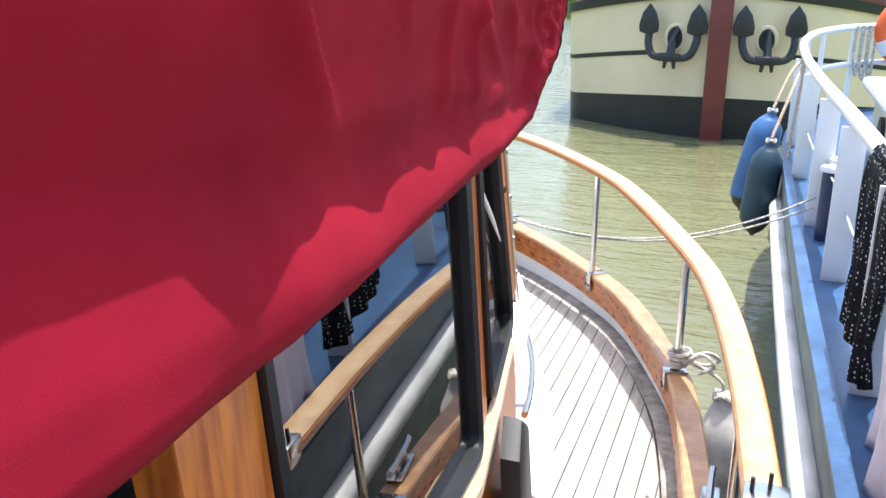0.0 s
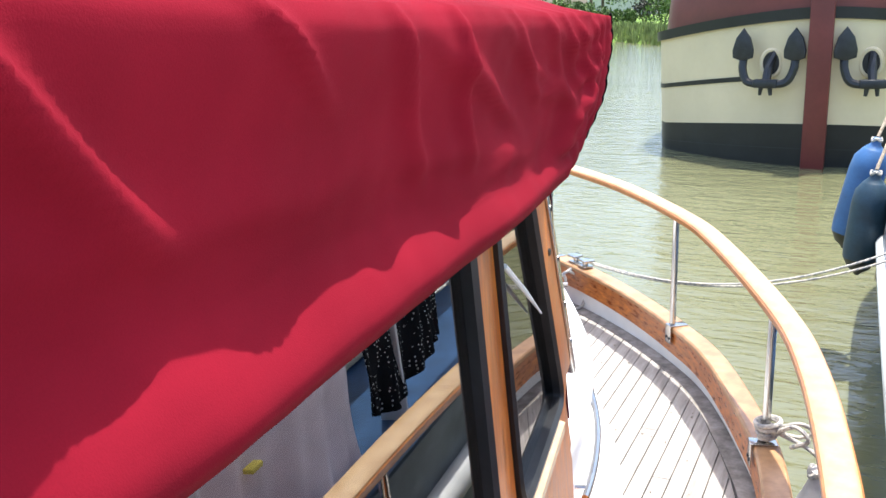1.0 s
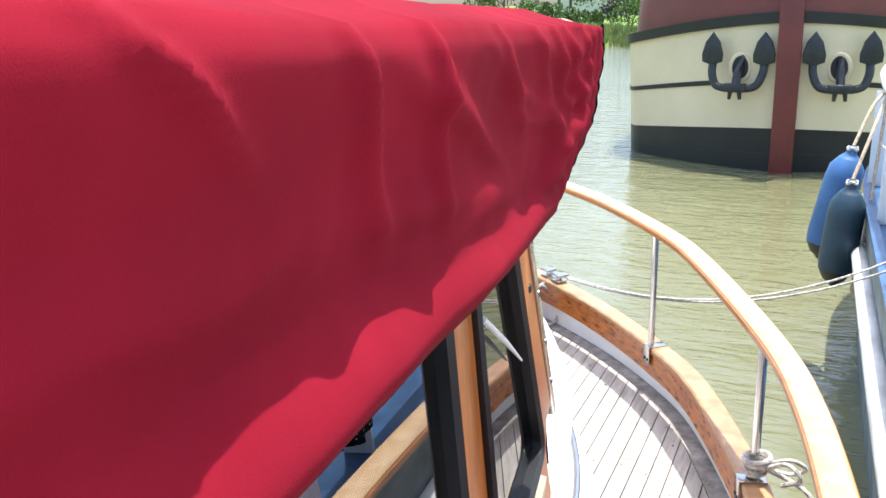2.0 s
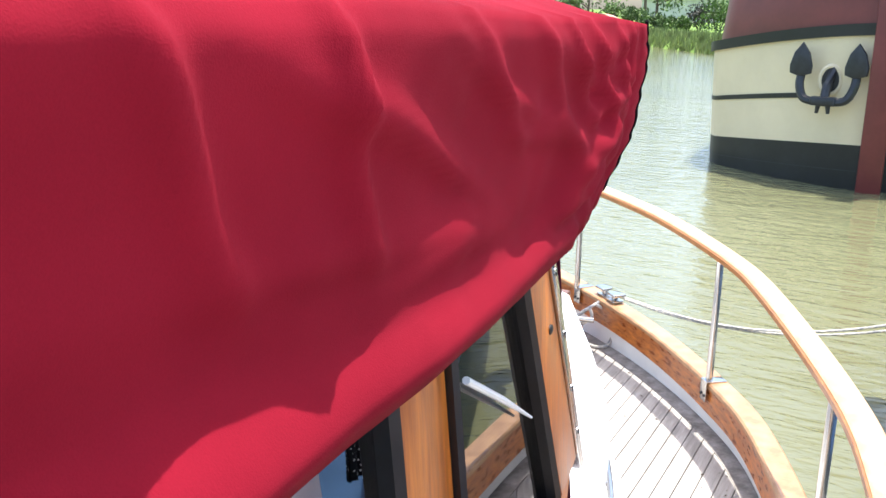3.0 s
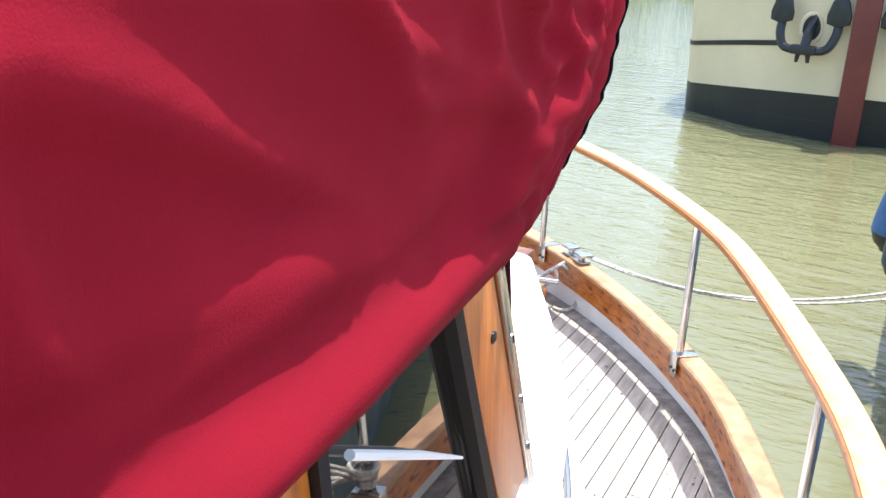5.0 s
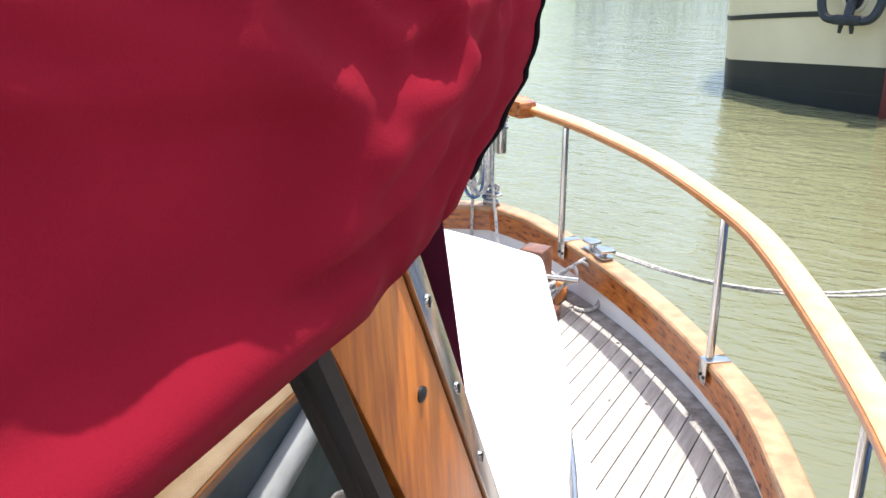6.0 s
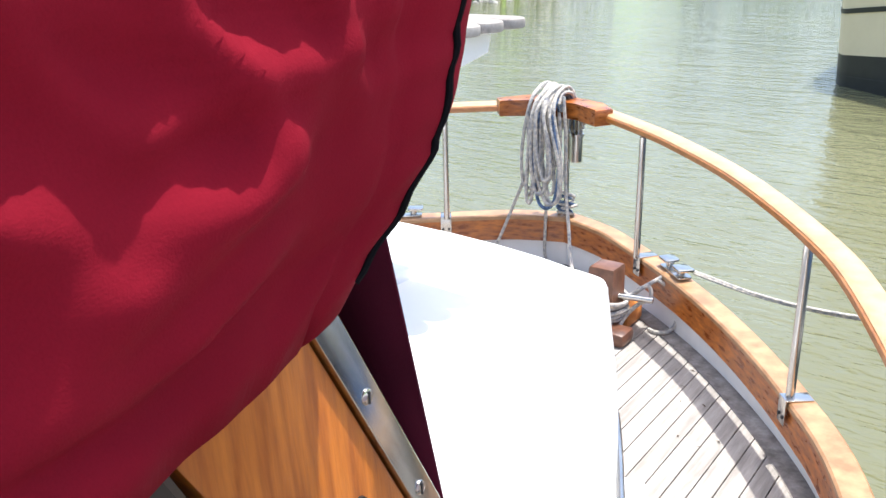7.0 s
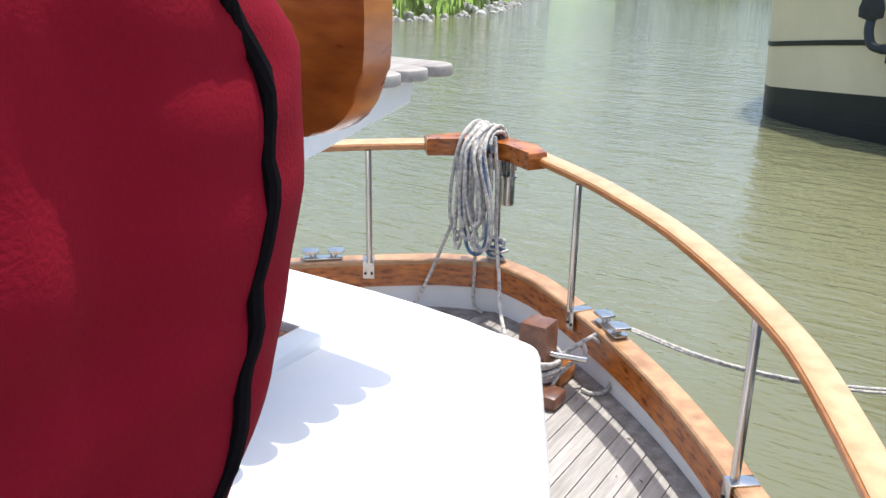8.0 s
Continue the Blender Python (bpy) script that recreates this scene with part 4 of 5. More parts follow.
def fender(top, radius, length, material, label, lean=(0, 0)):
    f = thing("fender", label, "fender", "fenders")
    m = Matrix.Translation(top) @ Euler((radians(lean[0]), radians(lean[1]), 0)).to_matrix().to_4x4()
    prof = [(0.012, 0.0), (0.03, -0.01), (0.035, -0.05), (0.6 * radius, -0.09), (0.92 * radius, -0.15), (radius, -0.24), (radius, -length + 0.2), (0.93 * radius, -length + 0.12), (0.6 * radius, -length + 0.05), (0.03, -length + 0.02), (0.015, -length)]
    part("fender_body", lathe(prof[3:8], m=m, sides=22), material, f)
    part("fender_top", lathe(prof[:4], m=m, sides=22), material, f)
    part("fender_end", lathe(prof[7:], m=m, sides=22), M["rubber"] if radius > 0.1 else material, f, "darker moulded end")
    eye = m @ Vector((0, 0, -0.02))
    part("eye_lashing", tube([eye + Vector((0.03 * math.cos(a), 0.03 * math.sin(a), 0.01 * math.sin(3 * a))) for a in np.linspace(0, 11, 26)], 0.011, 6), M["rope"], f, "pale rope lashing through the eye")
    return f


fender((2.02, 7.62, 1.60), 0.125, 0.84, M["fender_blue"], "faded blue inflatable fender hung from the barge rail", (0, 11))
fender((2.03, 7.30, 1.42), 0.12, 0.75, M["fender_dark"], "dark teal inflatable fender hung from the barge rail", (0, 5))
fender((1.93, 3.42, 1.14), 0.085, 0.62, M["fender_grey"], "grubby white fender tied to the rail post")


def rope(name, paths, radius, material, label, category="rope", sides=7):
    """One rope thing of one or more lengths, each a mesh part."""
    t = thing(name, label, category)
    for p in paths:
        part("rope_length", tube(p, radius, sides), material, t)
    return t


# mooring lines from the starboard fairlead to the neighbour's bollard
rope("mooring_line", [spline([(0.50, 5.02, 1.12), (0.58, 5.10, 1.19), (0.655, 5.16, 1.21)] + rope_curve((0.70, 5.19, 1.20), (2.27, 5.44, 1.42), 0.17, 9), 3), spline(rope_curve((0.68, 5.18, 1.20), (2.27, 5.47, 1.36), 0.16, 9), 3)], 0.0058, M["rope"], "pale grey double mooring line to the barge")
bol = thing("bollard", "navy twin mooring bollard with white caps", "bollard")
for dy in (0.0, 0.24):
    post = part("bollard_post", lathe([(0.055, 0.0), (0.055, 0.36), (0.05, 0.37)], at=(2.33 + dy * 0.2, 5.32 + dy, BD), sides=18), M["navy"], bol)
    part("cap", lathe([(0.068, 0.37), (0.07, 0.385), (0.066, 0.395)], at=(2.33 + dy * 0.2, 5.32 + dy, BD), sides=18), M["white"], post, "white flat cap")


def fairlead(x, y, ang):
    f = thing("fairlead", "cast steel fairlead with two curved horns on the bulwark cap", "fairlead", "fairleads", (x, y, cap_z(y) + 0.026))
    f.rotation_euler = (0, 0, ang)
    part("base", prism(rounded([(-0.085, -0.028), (0.085, -0.028), (0.085, 0.028), (-0.085, 0.028)], 0.012, 3), 0.008, "z", 0.0, 0.001), M["steel"], f)
    for s in (-1, 1):
        bm = bmesh.new()
        tube([(s * 0.045, 0, 0.004), (s * 0.045, 0, 0.03)], 0.016, 10, bm)
        prism(rounded([(s * 0.018, -0.03), (s * 0.09, -0.034), (s * 0.095, 0.034), (s * 0.022, 0.03)], 0.012, 3), 0.012, "z", 0.03, 0.004, bm)
        part("horn", bm, M["steel"], f)


fairlead(0.625, 5.13, radians(-41))
fairlead(2 * CX - 0.625, 5.13, radians(41))

# wooden bitt with turns of rope
bitt = thing("mooring_bitt", "square dark wooden mooring bitt on the foredeck", "bitt")
part("bitt_post", prism([(-0.052, -0.052), (0.052, -0.052), (0.052, 0.052), (-0.052, 0.052)], 0.28, "z", 0, 0.012), M["oldwood"], bitt).location = (0.42, 4.95, DECK)
part("bitt_knee", box((0.40, 4.99, DECK), (0.50, 5.14, DECK + 0.075), 0.02), M["orange_wood"], bitt, "orange stained wooden knee")
part("bitt_foot", box((0.45, 4.82, DECK), (0.56, 4.93, DECK + 0.06), 0.022), M["oldwood"], bitt, "dark wooden foot block")
part("bitt_pin", tube([(0.33, 4.93, 1.135), (0.60, 4.985, 1.135)], 0.012, 12), M["steel"], bitt, "steel cross pin")
turns = []
for k in range(6):
    r = 0.066 + 0.006 * (k % 3)
    turns.append([(0.42 + r * 1.1 * math.cos(a), 4.95 + r * 1.1 * math.sin(a), 1.055 + 0.014 * k + 0.006 * math.sin(a * 2 + k)) for a in np.linspace(0.3 * k, 6.3 + 0.3 * k, 26)])
rope("bitt_rope", turns + [spline([(0.49, 4.98, 1.12), (0.54, 5.05, 1.16), (0.57, 5.09, 1.18), (0.61, 5.13, 1.21)], 5),
                           spline([(0.57, 5.09, 1.18), (0.63, 5.10, 1.14), (0.66, 5.09, 1.04), (0.65, 5.05, 0.995), (0.61, 5.02, 0.99), (0.57, 5.03, 0.99)], 5),
                           spline([(0.50, 4.99, 1.13), (0.555, 5.03, 1.17), (0.575, 5.02, 1.13), (0.535, 4.99, 1.10), (0.50, 4.95, 1.05), (0.50, 4.88, 1.0)], 5)], 0.0085, M["rope"], "worn grey rope turned round the wooden bitt")


def build_coil():
    coil = thing("rope_coil", "hanging coil of grey flecked rope on the bow rail", "rope coil")
    r = random.Random(3)
    z0 = rail_z(5.4) + 0.062
    for k in range(15):
        cx, cy = -0.095 + r.uniform(-0.04, 0.04), 5.40
        w, h = r.uniform(0.02, 0.062), r.uniform(0.36, 0.50)
        tilt = r.uniform(-0.05, 0.05)
        front = 5.37 - 0.012 * (k % 5) - r.uniform(0, 0.02)
        back = 5.53 + r.uniform(0, 0.02)
        top = z0 + 0.018 + 0.012 * (k % 4) + r.uniform(0, 0.012)
        pts = [(cx - 0.02 + tilt, back, top - h * 0.45), (cx - 0.01, back - 0.02, top - 0.05), (cx, 5.46, top), (cx - 0.01, 5.40, top), (cx - w * 0.6, front, top - 0.07), (cx - w + tilt * 0.5, front - 0.01, top - h * 0.6), (cx - w * 0.7 + tilt, front - 0.012, top - h * 0.92), (cx + tilt, front - 0.016, top - h), (cx + w * 0.7 + tilt, front - 0.012, top - h * 0.92), (cx + w + tilt * 0.5, front - 0.006, top - h * 0.6), (cx + w * 0.5, front, top - 0.08), (cx + 0.012, 5.41, top - 0.006), (cx + 0.02, 5.50, top - 0.02), (cx + 0.02 + tilt, back, top - h * 0.4)]
        part("rope_loop", tube(spline(pts, 5), 0.0078, 7), M["rope"] if k % 4 else M["rope_blue"] if k == 8 else M["rope"], coil)
    for pts in ([(-0.16, 5.36, 1.62), (-0.19, 5.36, 1.45), (-0.24, 5.34, 1.30), (-0.31, 5.32, 1.12), (-0.37, 5.30, 0.99)],
                [(-0.10, 5.38, 1.40), (-0.12, 5.42, 1.25), (-0.135, 5.44, 1.08), (-0.12, 5.43, 1.02), (-0.08, 5.43, 1.0)],
                [(-0.02, 5.38, 1.80), (0.0, 5.37, 1.62), (0.01, 5.36, 1.42), (0.06, 5.31, 1.22), (0.12, 5.22, 1.12), (0.24, 5.08, 1.05), (0.36, 4.98, 1.06)],
                [(-0.15, 5.37, 1.46), (-0.165, 5.37, 1.38), (-0.17, 5.37, 1.31)]):
        part("rope_end", tube(spline(pts, 6), 0.0078, 7), M["rope"], coil)
    part("whipping", tube([(-0.03, 5.365, 1.77), (-0.03, 5.365, 1.735)], 0.013, 8), M["steel"], coil, "metal clip")
    knot = thing("knotted_lashing", "blue and grey rope lashing knotted round the bow fitting", "rope knot")
    for k in range(7):
        a0 = r.uniform(0, 6)
        c = (-0.06 + r.uniform(-0.015, 0.015), 5.50, 1.235 + 0.016 * k)
        pts = [(c[0] + 0.036 * math.cos(a), c[1] + 0.03 * math.sin(a), c[2] + 0.014 * math.sin(a + a0)) for a in np.linspace(a0, a0 + 6.2, 18)]
        part("rope_turn", tube(pts, 0.007, 6), M["rope_blue"] if k % 2 else M["rope"], knot)
    post = thing("bow_fitting", "slim steel post under the bow block", "post")
    part("fitting_post", tube([(-0.06, 5.50, cap_z(5.5) + 0.02), (-0.06, 5.50, rail_z(5.45) + 0.0)], 0.012, 10), M["steel"], post)
    lamp = thing("bow_lamp", "small polished steel cylinder lamp under the bow block", "lamp")
    part("lamp_body", lathe([(0.026, 0.0), (0.028, 0.006), (0.028, 0.115), (0.034, 0.118), (0.034, 0.128), (0.02, 0.132)], at=(-0.01, 5.49, 1.49), sides=18), M["steel"], lamp)
    part("lamp_bracket", box((-0.02, 5.485, 1.622), (0.0, 5.495, rail_z(5.4)), 0.002), M["steel"], lamp)


build_coil()

# white fender's knot on the third post, deck cleat
r = random.Random(8)
turns = []
for k in range(6):
    a0 = r.uniform(0, 6)
    turns.append([(1.762 + (0.024 + 0.003 * k) * math.cos(a), 3.465 + (0.024 + 0.003 * k) * math.sin(a), 1.195 + 0.010 * k + 0.006 * math.sin(a + a0)) for a in np.linspace(a0, a0 + 6.2, 18)])
turns += [spline([(1.79, 3.46, 1.23), (1.86, 3.43, 1.27), (1.90, 3.45, 1.24), (1.86, 3.46, 1.21), (1.80, 3.45, 1.22)], 5), spline([(1.79, 3.45, 1.22), (1.85, 3.38, 1.28), (1.89, 3.36, 1.25), (1.84, 3.40, 1.20)], 5), spline([(1.79, 3.45, 1.22), (1.87, 3.43, 1.20), (1.92, 3.42, 1.17), (1.93, 3.42, 1.12)], 5)]
rope("fender_lashing", turns, 0.0075, M["rope"], "knotted pale rope lashing round the rail post", "rope knot", 6)
cleat = thing("deck_cleat", "polished steel cleat on the bulwark cap", "cleat")
cz = cap_z(2.6) + 0.026
part("cleat_base", box((1.905, 2.53, cz), (1.955, 2.69, cz + 0.008), 0.003), M["steel"], cleat)
part("cleat_horn", tube([(1.93, 2.50, cz + 0.045), (1.93, 2.55, cz + 0.04), (1.93, 2.67, cz + 0.04), (1.93, 2.72, cz + 0.045)], 0.011, 10), M["steel"], cleat)
for y in (2.57, 2.65):
    part("cleat_leg", tube([(1.93, y, cz + 0.005), (1.93, y, cz + 0.04)], 0.010, 8), M["steel"], cleat)


# ---------- slatted rack and varnished board before the wheelhouse ----------
def build_rack():
    rack = thing("slatted_rack", "weathered wooden slats with rounded ends on white brackets", "rack")
    for i in range(13):
        y = 2.772 + i * 0.104
        h = 0.0505
        pts = [(x, y - h) for x in (CX - 0.60, 0.545)]
        end = [(0.545 + 0.05 * math.cos(a), y + h * math.sin(a)) for a in np.linspace(-math.pi / 2, math.pi / 2, 9)]
        back = [(CX - 0.60 + 0.05 * math.cos(a), y + h * math.sin(a)) for a in np.linspace(math.pi / 2, 3 * math.pi / 2, 9)]
        part("slat", prism(end + back, 0.026, "z", 2.245, 0.006), M["teak"], rack)
    for x in (0.50, CX - 0.60):
        plate = [(2.62, 1.99), (3.10, 2.03), (3.97, 2.185), (3.99, 2.243), (2.62, 2.243)]
        bm = prism(plate, 0.022, "x", x, 0.003)
        part("bracket", bm, M["white"], rack, "white tapered support bracket")
    board = thing("varnished_board", "glossy orange varnished board with a rounded lower corner", "board")
    pts = rounded([(1.15, 2.434), (1.415, 2.440), (1.418, 2.545), (1.15, 2.545)], 0.045, 8)
    part("board_plank", prism(pts, 0.022, "y", 2.612, 0.003), M["varnish"], board)
    part("board_batten", box((1.20, 2.635, 2.40), (1.24, 2.655, 2.53), 0.003), M["white"], board, "white support batten")
    part("board_foot", box((1.16, 2.60, 2.37), (1.28, 2.68, 2.42), 0.004), M["white"], board)


build_rack()


# ---------- washing on the neighbour's rail ----------
def cloth(name, y0, y1, low, material, label, seed, slant=0.01, beat=17):
    c = thing(name, label, "cloth", "washing on the rail")
    bm = bmesh.new()
    cols, rows = 60, 22
    grid = []
    for i in range(cols + 1):
        u = i / cols
        y = y0 + (y1 - y0) * u
        x = 2.41 - 0.036 * (y - 2.6)
        col = []
        for j in range(rows + 1):
            v = j / rows
            if v < 0.12:
                a = math.pi * (1 - v / 0.12 * 0.5) * 0.9
                col.append(bm.verts.new((x + 0.04 * math.cos(math.pi - a) * -1, y, 1.955 + 0.042 * math.sin(a))))
                continue
            w = (v - 0.12) / 0.88
            drop = 1.95 + (low(u) - 1.95) * w
            wave = 0.045 * w * math.sin(u * beat + seed + 2 * noise.noise((u * 4, w, seed))) + 0.03 * w * math.sin(u * beat * 2.4 + seed * 2 + w * 5) + 0.02 * noise.noise((u * 6, w * 3, seed))
            col.append(bm.verts.new((x - 0.045 - 0.5 * wave - slant * w, y + 0.02 * w * math.sin(u * 9 + seed), drop)))
        grid.append(col)
    for a, b in zip(grid, grid[1:]):
        for j in range(rows):
            bm.faces.new((a[j], b[j], b[j + 1], a[j + 1]))
    ob = part("cloth_sheet", bm, material, c)
    ob.modifiers.new("thick", "SOLIDIFY").thickness = 0.004
    return c


def dotted_material():
    m = mat("black_dotted_cloth", (0.012, 0.012, 0.014), 0.9, vary=0.2, scale=8, bump=0.1, bump_scale=200, spec=0.1)
    nt = m.node_tree
    b = nt.nodes["Principled BSDF"]
    old = b.inputs["Base Color"].links[0].from_socket
    vor, less, mx = nt.nodes.new("ShaderNodeTexVoronoi"), nt.nodes.new("ShaderNodeMath"), nt.nodes.new("ShaderNodeMixRGB")
    vor.inputs["Scale"].default_value, vor.inputs["Randomness"].default_value = 58, 0.5
    tc = nt.nodes.new("ShaderNodeTexCoord")
    nt.links.new(tc.outputs["Object"], vor.inputs["Vector"])
    less.operation, less.inputs[1].default_value = "LESS_THAN", 0.22
    nt.links.new(vor.outputs["Distance"], less.inputs[0])
    nt.links.new(less.outputs[0], mx.inputs[0])
    nt.links.new(old, mx.inputs[1])
    mx.inputs[2].default_value = (0.55, 0.55, 0.53, 1)
    nt.links.new(mx.outputs[0], b.inputs["Base Color"])
    return m


M["dotted"] = dotted_material()
cloth("dark_cloth", 3.08, 3.80, lambda u: 1.36 - 0.05 * math.sin(u * 5), M["dotted"], "black white-dotted cloth hung over the barge rail", 2.0)
cloth("pale_cloth", 1.15, 3.0, lambda u: 1.12 + 0.10 * u, M["cloth_pink"], "pale pink sheet pegged along the barge rail", 5.0, 0.0, 33)
for y in (1.5, 1.95, 2.4):
    peg = thing("clothes_peg", "yellow plastic clothes peg on the sheet", "peg", "pegs")
    part("peg_body", box((2.33, y - 0.006, 1.52), (2.36, y + 0.05, 1.535), 0.003), M["peg"], peg)
mat_ob = thing("rubber_mat", "black dimpled rubber deck mat", "mat")
part("mat_sheet", box((2.46, 5.75, BD + 0.002), (2.74, 6.6, BD + 0.016), 0.004), M["dotted"], mat_ob)
rope("fender_line", [spline([(2.22, 8.1, 1.95), (2.12, 7.85, 1.85), (2.02, 7.62, 1.60)], 5), spline([(2.22, 8.0, 1.95), (2.14, 7.6, 1.75), (2.03, 7.31, 1.42)], 5), spline([(2.22, 8.0, 1.94), (2.17, 7.6, 1.4), (2.13, 7.3, 0.85)], 5)], 0.012, M["rope_tan"], "tan fender lines tied to the barge rail")
part("rope_tassel", lathe([(0.012, 0.12), (0.035, 0.06), (0.05, -0.1), (0.03, -0.14)], at=(2.13, 7.3, 0.76), sides=10), M["rope_tan"], rope("frayed_rope_end", [[(2.13, 7.3, 0.86), (2.13, 7.3, 0.80)]], 0.012, M["rope_tan"], "frayed dark rope end hanging by the hull"))
rope("hanging_line", [spline([(2.75 + 0.07 * k, 10.42 + 0.06 * k, 2.1), (2.74 + 0.07 * k, 10.38 + 0.06 * k, 1.8 - 0.05 * (k % 2)), (2.79 + 0.07 * k, 10.42 + 0.06 * k, 1.62 - 0.04 * k), (2.80 + 0.07 * k, 10.46 + 0.06 * k, 2.1)], 6) for k in range(3)], 0.014, M["rope"], "pale line hung in loops on the barge rail")
buoy = thing("lifebuoy", "orange lifebuoy with white bands on the barge rail", "lifebuoy")
ring = [Vector((3.28 + 0.30 * math.cos(a), 10.70 + 0.12 * math.cos(a), 2.05 + 0.30 * math.sin(a))) for a in np.linspace(0, 2 * math.pi, 41)]
part("buoy_ring", tube(ring, 0.065, 12), M["buoy"], buoy)
for k in (2, 12, 22, 32):
    part("band", tube(ring[k:k + 4], 0.069, 12), M["white"], buoy, "white band")


# ---------- trees, bushes and house on the banks ----------
def leaf_cloud(bm, centre, radius, count, size, rnd, squash=0.8):
    for _ in range(count):
        d = Vector((rnd.gauss(0, 1), rnd.gauss(0, 1), rnd.gauss(0, 1))).normalized() * radius * rnd.uniform(0.45, 1.05)
        c = Vector(centre) + Vector((d.x, d.y, d.z * squash))
        rot = Euler((rnd.uniform(0, 6), rnd.uniform(0, 6), rnd.uniform(0, 6))).to_matrix()
        s = size * rnd.uniform(0.6, 1.3)
        v = [bm.verts.new(c + rot @ Vector(q) * s) for q in ((-0.5, 0, 0), (0, -0.28, 0.06), (0.6, 0, 0), (0, 0.28, 0.06))]
        bm.faces.new(v)


def tree(x, y, height, spread, seed, label, leaves=1500):
    rnd = random.Random(seed)
    z = land(x, y)
    t = thing("tree", label, "tree", "bank trees", (0, 0, 0))
    bm = bmesh.new()
    top = Vector((x + rnd.uniform(-0.4, 0.4), y, z + height * 0.75))
    base = Vector((x, y, z - 0.1))
    tube([base, base.lerp(top, 0.4) + Vector((rnd.uniform(-.1, .1), 0, 0)), top], lambda q: height * 0.026 * (1 - 0.75 * q), 8, bm)
    crowns = []
    for k in range(9):
        a, q = rnd.uniform(0, 6.28), rnd.uniform(0.38, 0.85)
        s = base.lerp(top, q)
        e = s + Vector((math.cos(a), math.sin(a), rnd.uniform(0.3, 0.9))) * spread * rnd.uniform(0.45, 0.75)
        tube([s, s.lerp(e, 0.5) + Vector((0, 0, 0.15)), e], lambda q: height * 0.010 * (1 - 0.7 * q), 6, bm)
        crowns.append(e)
    part("trunk", bm, M["bark"], t, "dark trunk with spreading limbs")
    bm = bmesh.new()
    for e in crowns + [top]:
        leaf_cloud(bm, e, spread * rnd.uniform(0.3, 0.48), leaves // 10, 0.34, rnd)
    ob = part("crown", bm, M["leaf"], t, "loose green crown")
    return t


def bush(x, y, w, h, seed, label, material="leaf"):
    rnd = random.Random(seed)
    z = land(x, y)
    b = thing("bush", label, "bush", "bank bushes")
    bm = bmesh.new()
    for _ in range(7):
        leaf_cloud(bm, (x + rnd.uniform(-w, w) * 0.55, y + rnd.uniform(-w, w) * 0.4, z + h * rnd.uniform(0.25, 0.7)), h * rnd.uniform(0.25, 0.4), 130, 0.26, rnd)
    part("foliage", bm, M[material], b)
    bm = bmesh.new()
    for k in range(4):
        tube([(x, y, z - 0.1), (x + rnd.uniform(-w, w) * 0.5, y + rnd.uniform(-0.3, 0.3), z + h * 0.6)], 0.04, 5, bm)
    part("stems", bm, M["bark"], b)


M["leaf_dark"] = mat("dark_purple_leaves", (0.05, 0.05, 0.035), 0.6, vary=0.4, scale=0.7, bump=0)
for x, y, h, w, s in ((-20.5, 80, 7.5, 3.2, 1), (-30, 88, 9, 4, 2), (-26, 95, 9, 4, 3), (-40, 84, 10, 4.5, 4), (-38, 104, 11, 5, 5), (-52, 96, 12, 5, 6), (10, 62, 9, 4, 7), (22, 55, 10, 5, 8), (-30, 52, 10, 4.5, 9), (-36, 40, 10, 4.5, 10), (-32, 24, 9, 4, 12)):
    tree(x, y, h, w, s, "green broadleaf tree standing on the canal bank")
for x, y, w, h, s, k in ((-13.9, 74, 1.6, 3.2, 11, "leaf"), (-16.3, 78, 1.3, 2.7, 12, "leaf_dark"), (-19.0, 77, 2.0, 1.8, 13, "leaf"), (-17.5, 75, 1.8, 1.5, 18, "leaf"), (-22.5, 82, 2.4, 2.4, 14, "leaf"), (-25, 84, 2.4, 2.6, 15, "leaf"), (-11.5, 76, 2.4, 2.0, 16, "leaf"), (-8, 72, 2.6, 2.4, 17, "leaf"), (-28, 86, 2.6, 2.8, 21, "leaf"), (-19, 28, 2.0, 1.6, 22, "leaf_dark"), (-18.6, 32, 2.0, 1.7, 23, "leaf"), (-19.3, 24, 2.0, 1.6, 24, "leaf_dark"), (-19.4, 37, 2.2, 1.9, 25, "leaf")):
    bush(x, y, w, h, s, "leafy bush on the canal bank", k)
house = thing("barn", "long low building with a grey roof behind trees", "building")
hz = land(-22, 122)
part("wall", box((-34, 120, hz - 0.5), (-6, 128, hz + 3.0), 0), M["wall_pale"], house)
part("roof", prism([(119.4, hz + 2.9), (128.6, hz + 2.9), (124, hz + 5.6)], 29, "x", -34.5, 0), M["roof_grey"], house, "grey pitched roof")


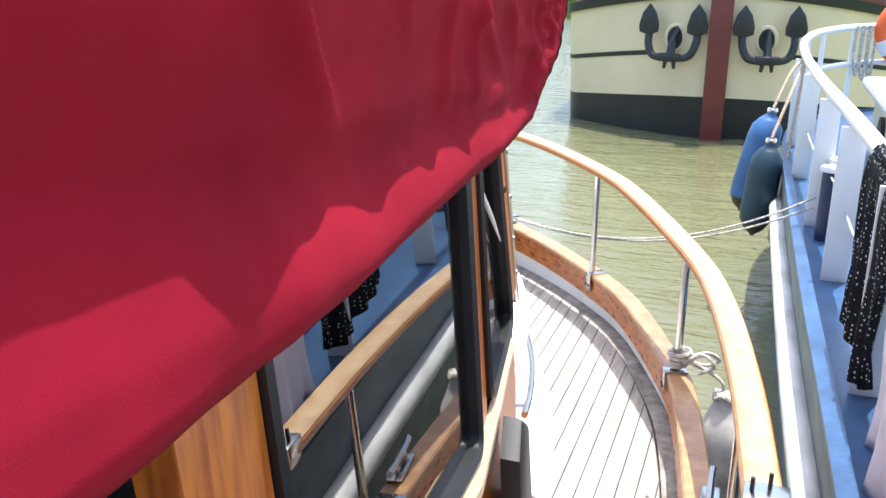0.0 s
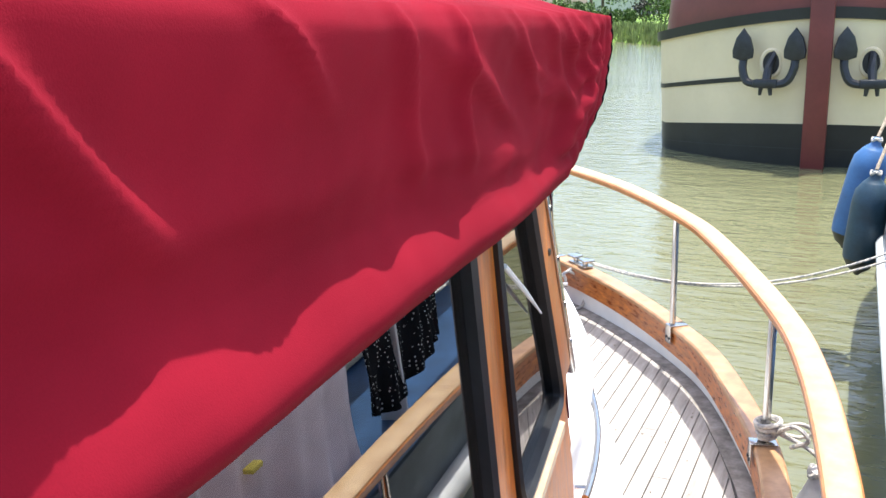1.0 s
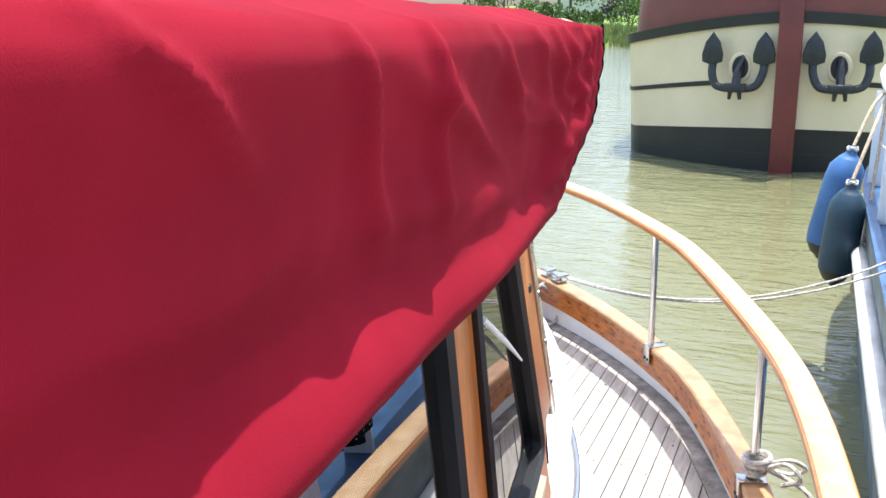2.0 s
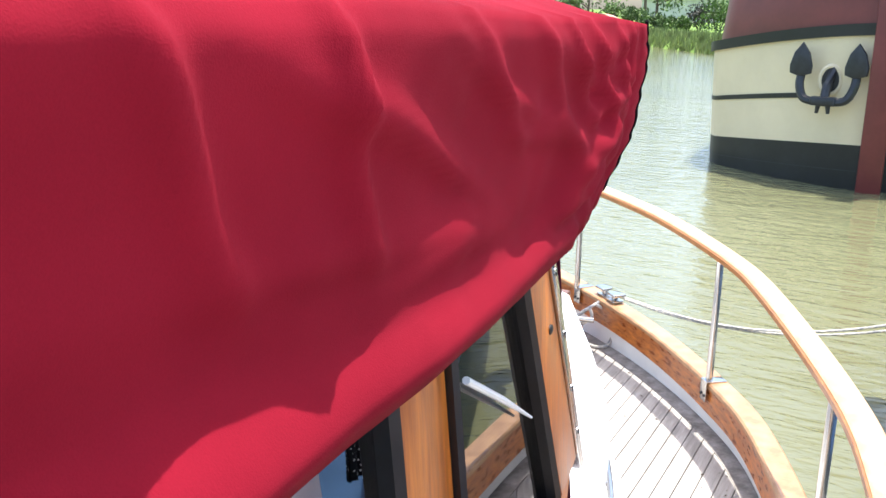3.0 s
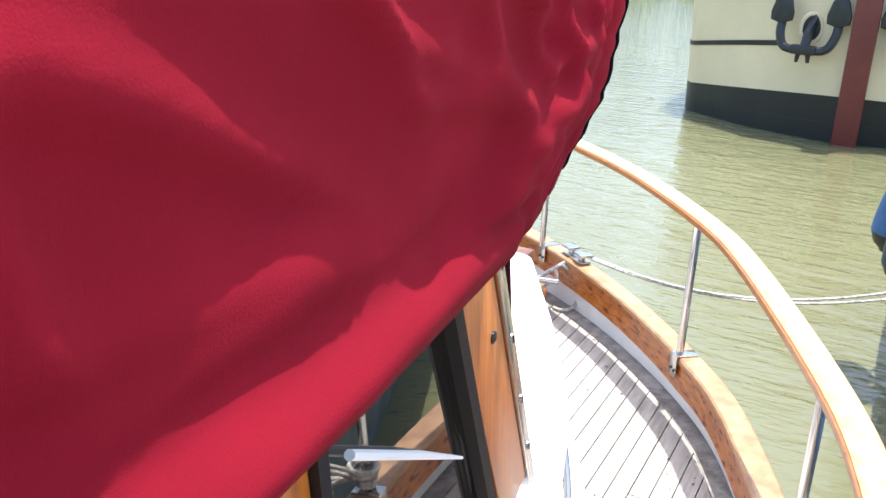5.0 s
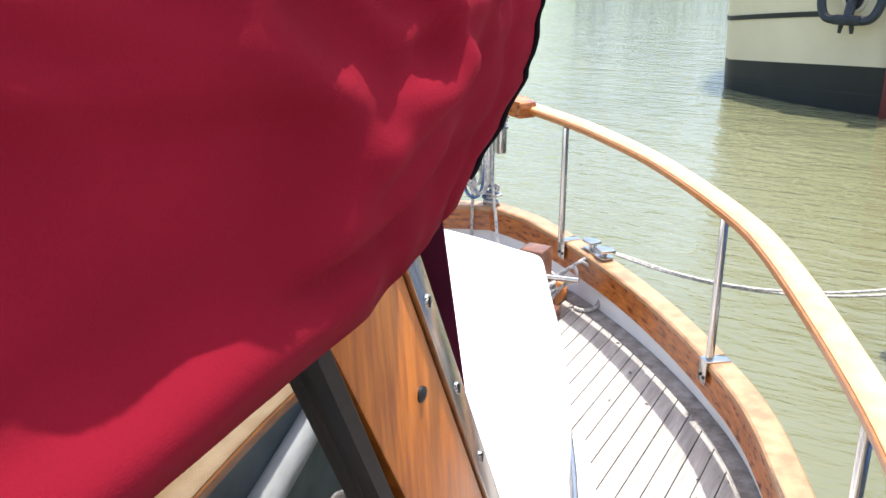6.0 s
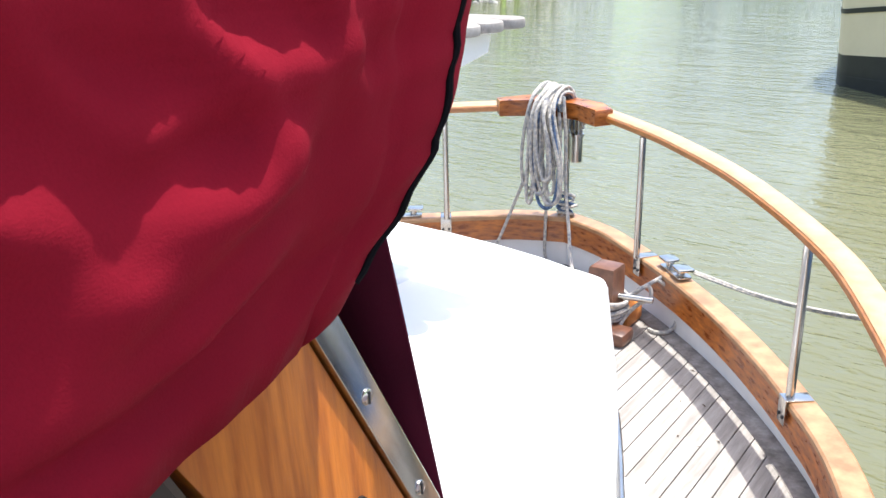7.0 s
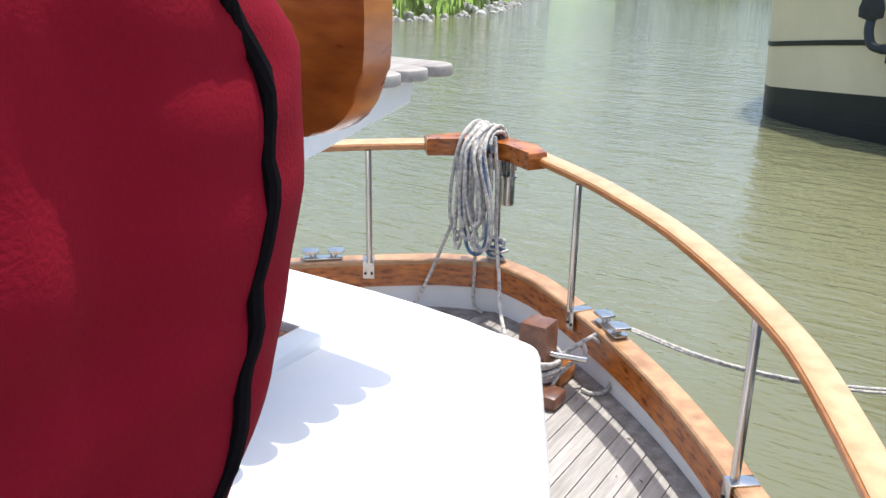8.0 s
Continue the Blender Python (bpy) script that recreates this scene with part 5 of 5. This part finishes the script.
def scatter_grass():
    """Tall grass along the water's edge of the right bank and low plants on the left one."""
    rnd = random.Random(4)
    verts, faces = [], []
    for _ in range(9000):
        y = rnd.uniform(46, 100)
        x = -10.9 - 0.65 * (y - 59.3) + abs(rnd.gauss(0, 1.3)) - 0.15
        z = land(x, y)
        if z < -0.15:
            continue
        h, a = rnd.uniform(0.25, 0.65), rnd.uniform(0, 3.14)
        dx, dy = 0.07 * math.cos(a), 0.07 * math.sin(a)
        lx, ly = rnd.uniform(-0.15, 0.15), rnd.uniform(-0.15, 0.15)
        n = len(verts)
        verts += [(x - dx, y - dy, z - 0.05), (x + dx, y + dy, z - 0.05), (x + lx, y + ly, z + h)]
        faces.append((n, n + 1, n + 2))
    for _ in range(3000):
        y, x = rnd.uniform(14, 60), 0
        x = -16.0 - max(0.0, y - 34) * 0.36 - abs(rnd.gauss(0, 1.2)) + 0.2
        z = land(x, y)
        if z < -0.15:
            continue
        h, a = rnd.uniform(0.2, 0.6), rnd.uniform(0, 3.14)
        dx, dy = 0.08 * math.cos(a), 0.08 * math.sin(a)
        n = len(verts)
        verts += [(x - dx, y - dy, z - 0.05), (x + dx, y + dy, z - 0.05), (x + dx * 0.3, y + rnd.uniform(-0.1, 0.1), z + h)]
        faces.append((n, n + 1, n + 2))
    me = bpy.data.meshes.new("bank_grass")
    me.from_pydata(verts, [], faces)
    me.materials.append(M["grass_tall"])
    tagged(new("bank_grass", me), "tall pale green grass along the water's edge", "grass", kind="stuff")


M["grass_tall"] = mat("tall_grass", (0.22, 0.27, 0.08), 0.8, vary=0.4, scale=0.8, bump=0)
scatter_grass()
rnd = random.Random(6)
bm = bmesh.new()
for _ in range(160):
    y = rnd.uniform(16, 50)
    x = -16.0 - max(0.0, y - 34) * 0.36 + rnd.uniform(-0.9, 0.6)
    k = bmesh.ops.create_icosphere(bm, subdivisions=1, radius=rnd.uniform(0.12, 0.32), matrix=Matrix.Translation((x, y, max(-0.05, land(x, y)))) @ Euler((rnd.uniform(0, 3), rnd.uniform(0, 3), 0)).to_matrix().to_4x4() @ Matrix.Diagonal((1, 0.8, 0.6, 1)))
tagged(link("bank_stones", bm, M["stone"], smooth=False), "grey rubble stones along the canal edge", "stones", kind="stuff")

build_planks()
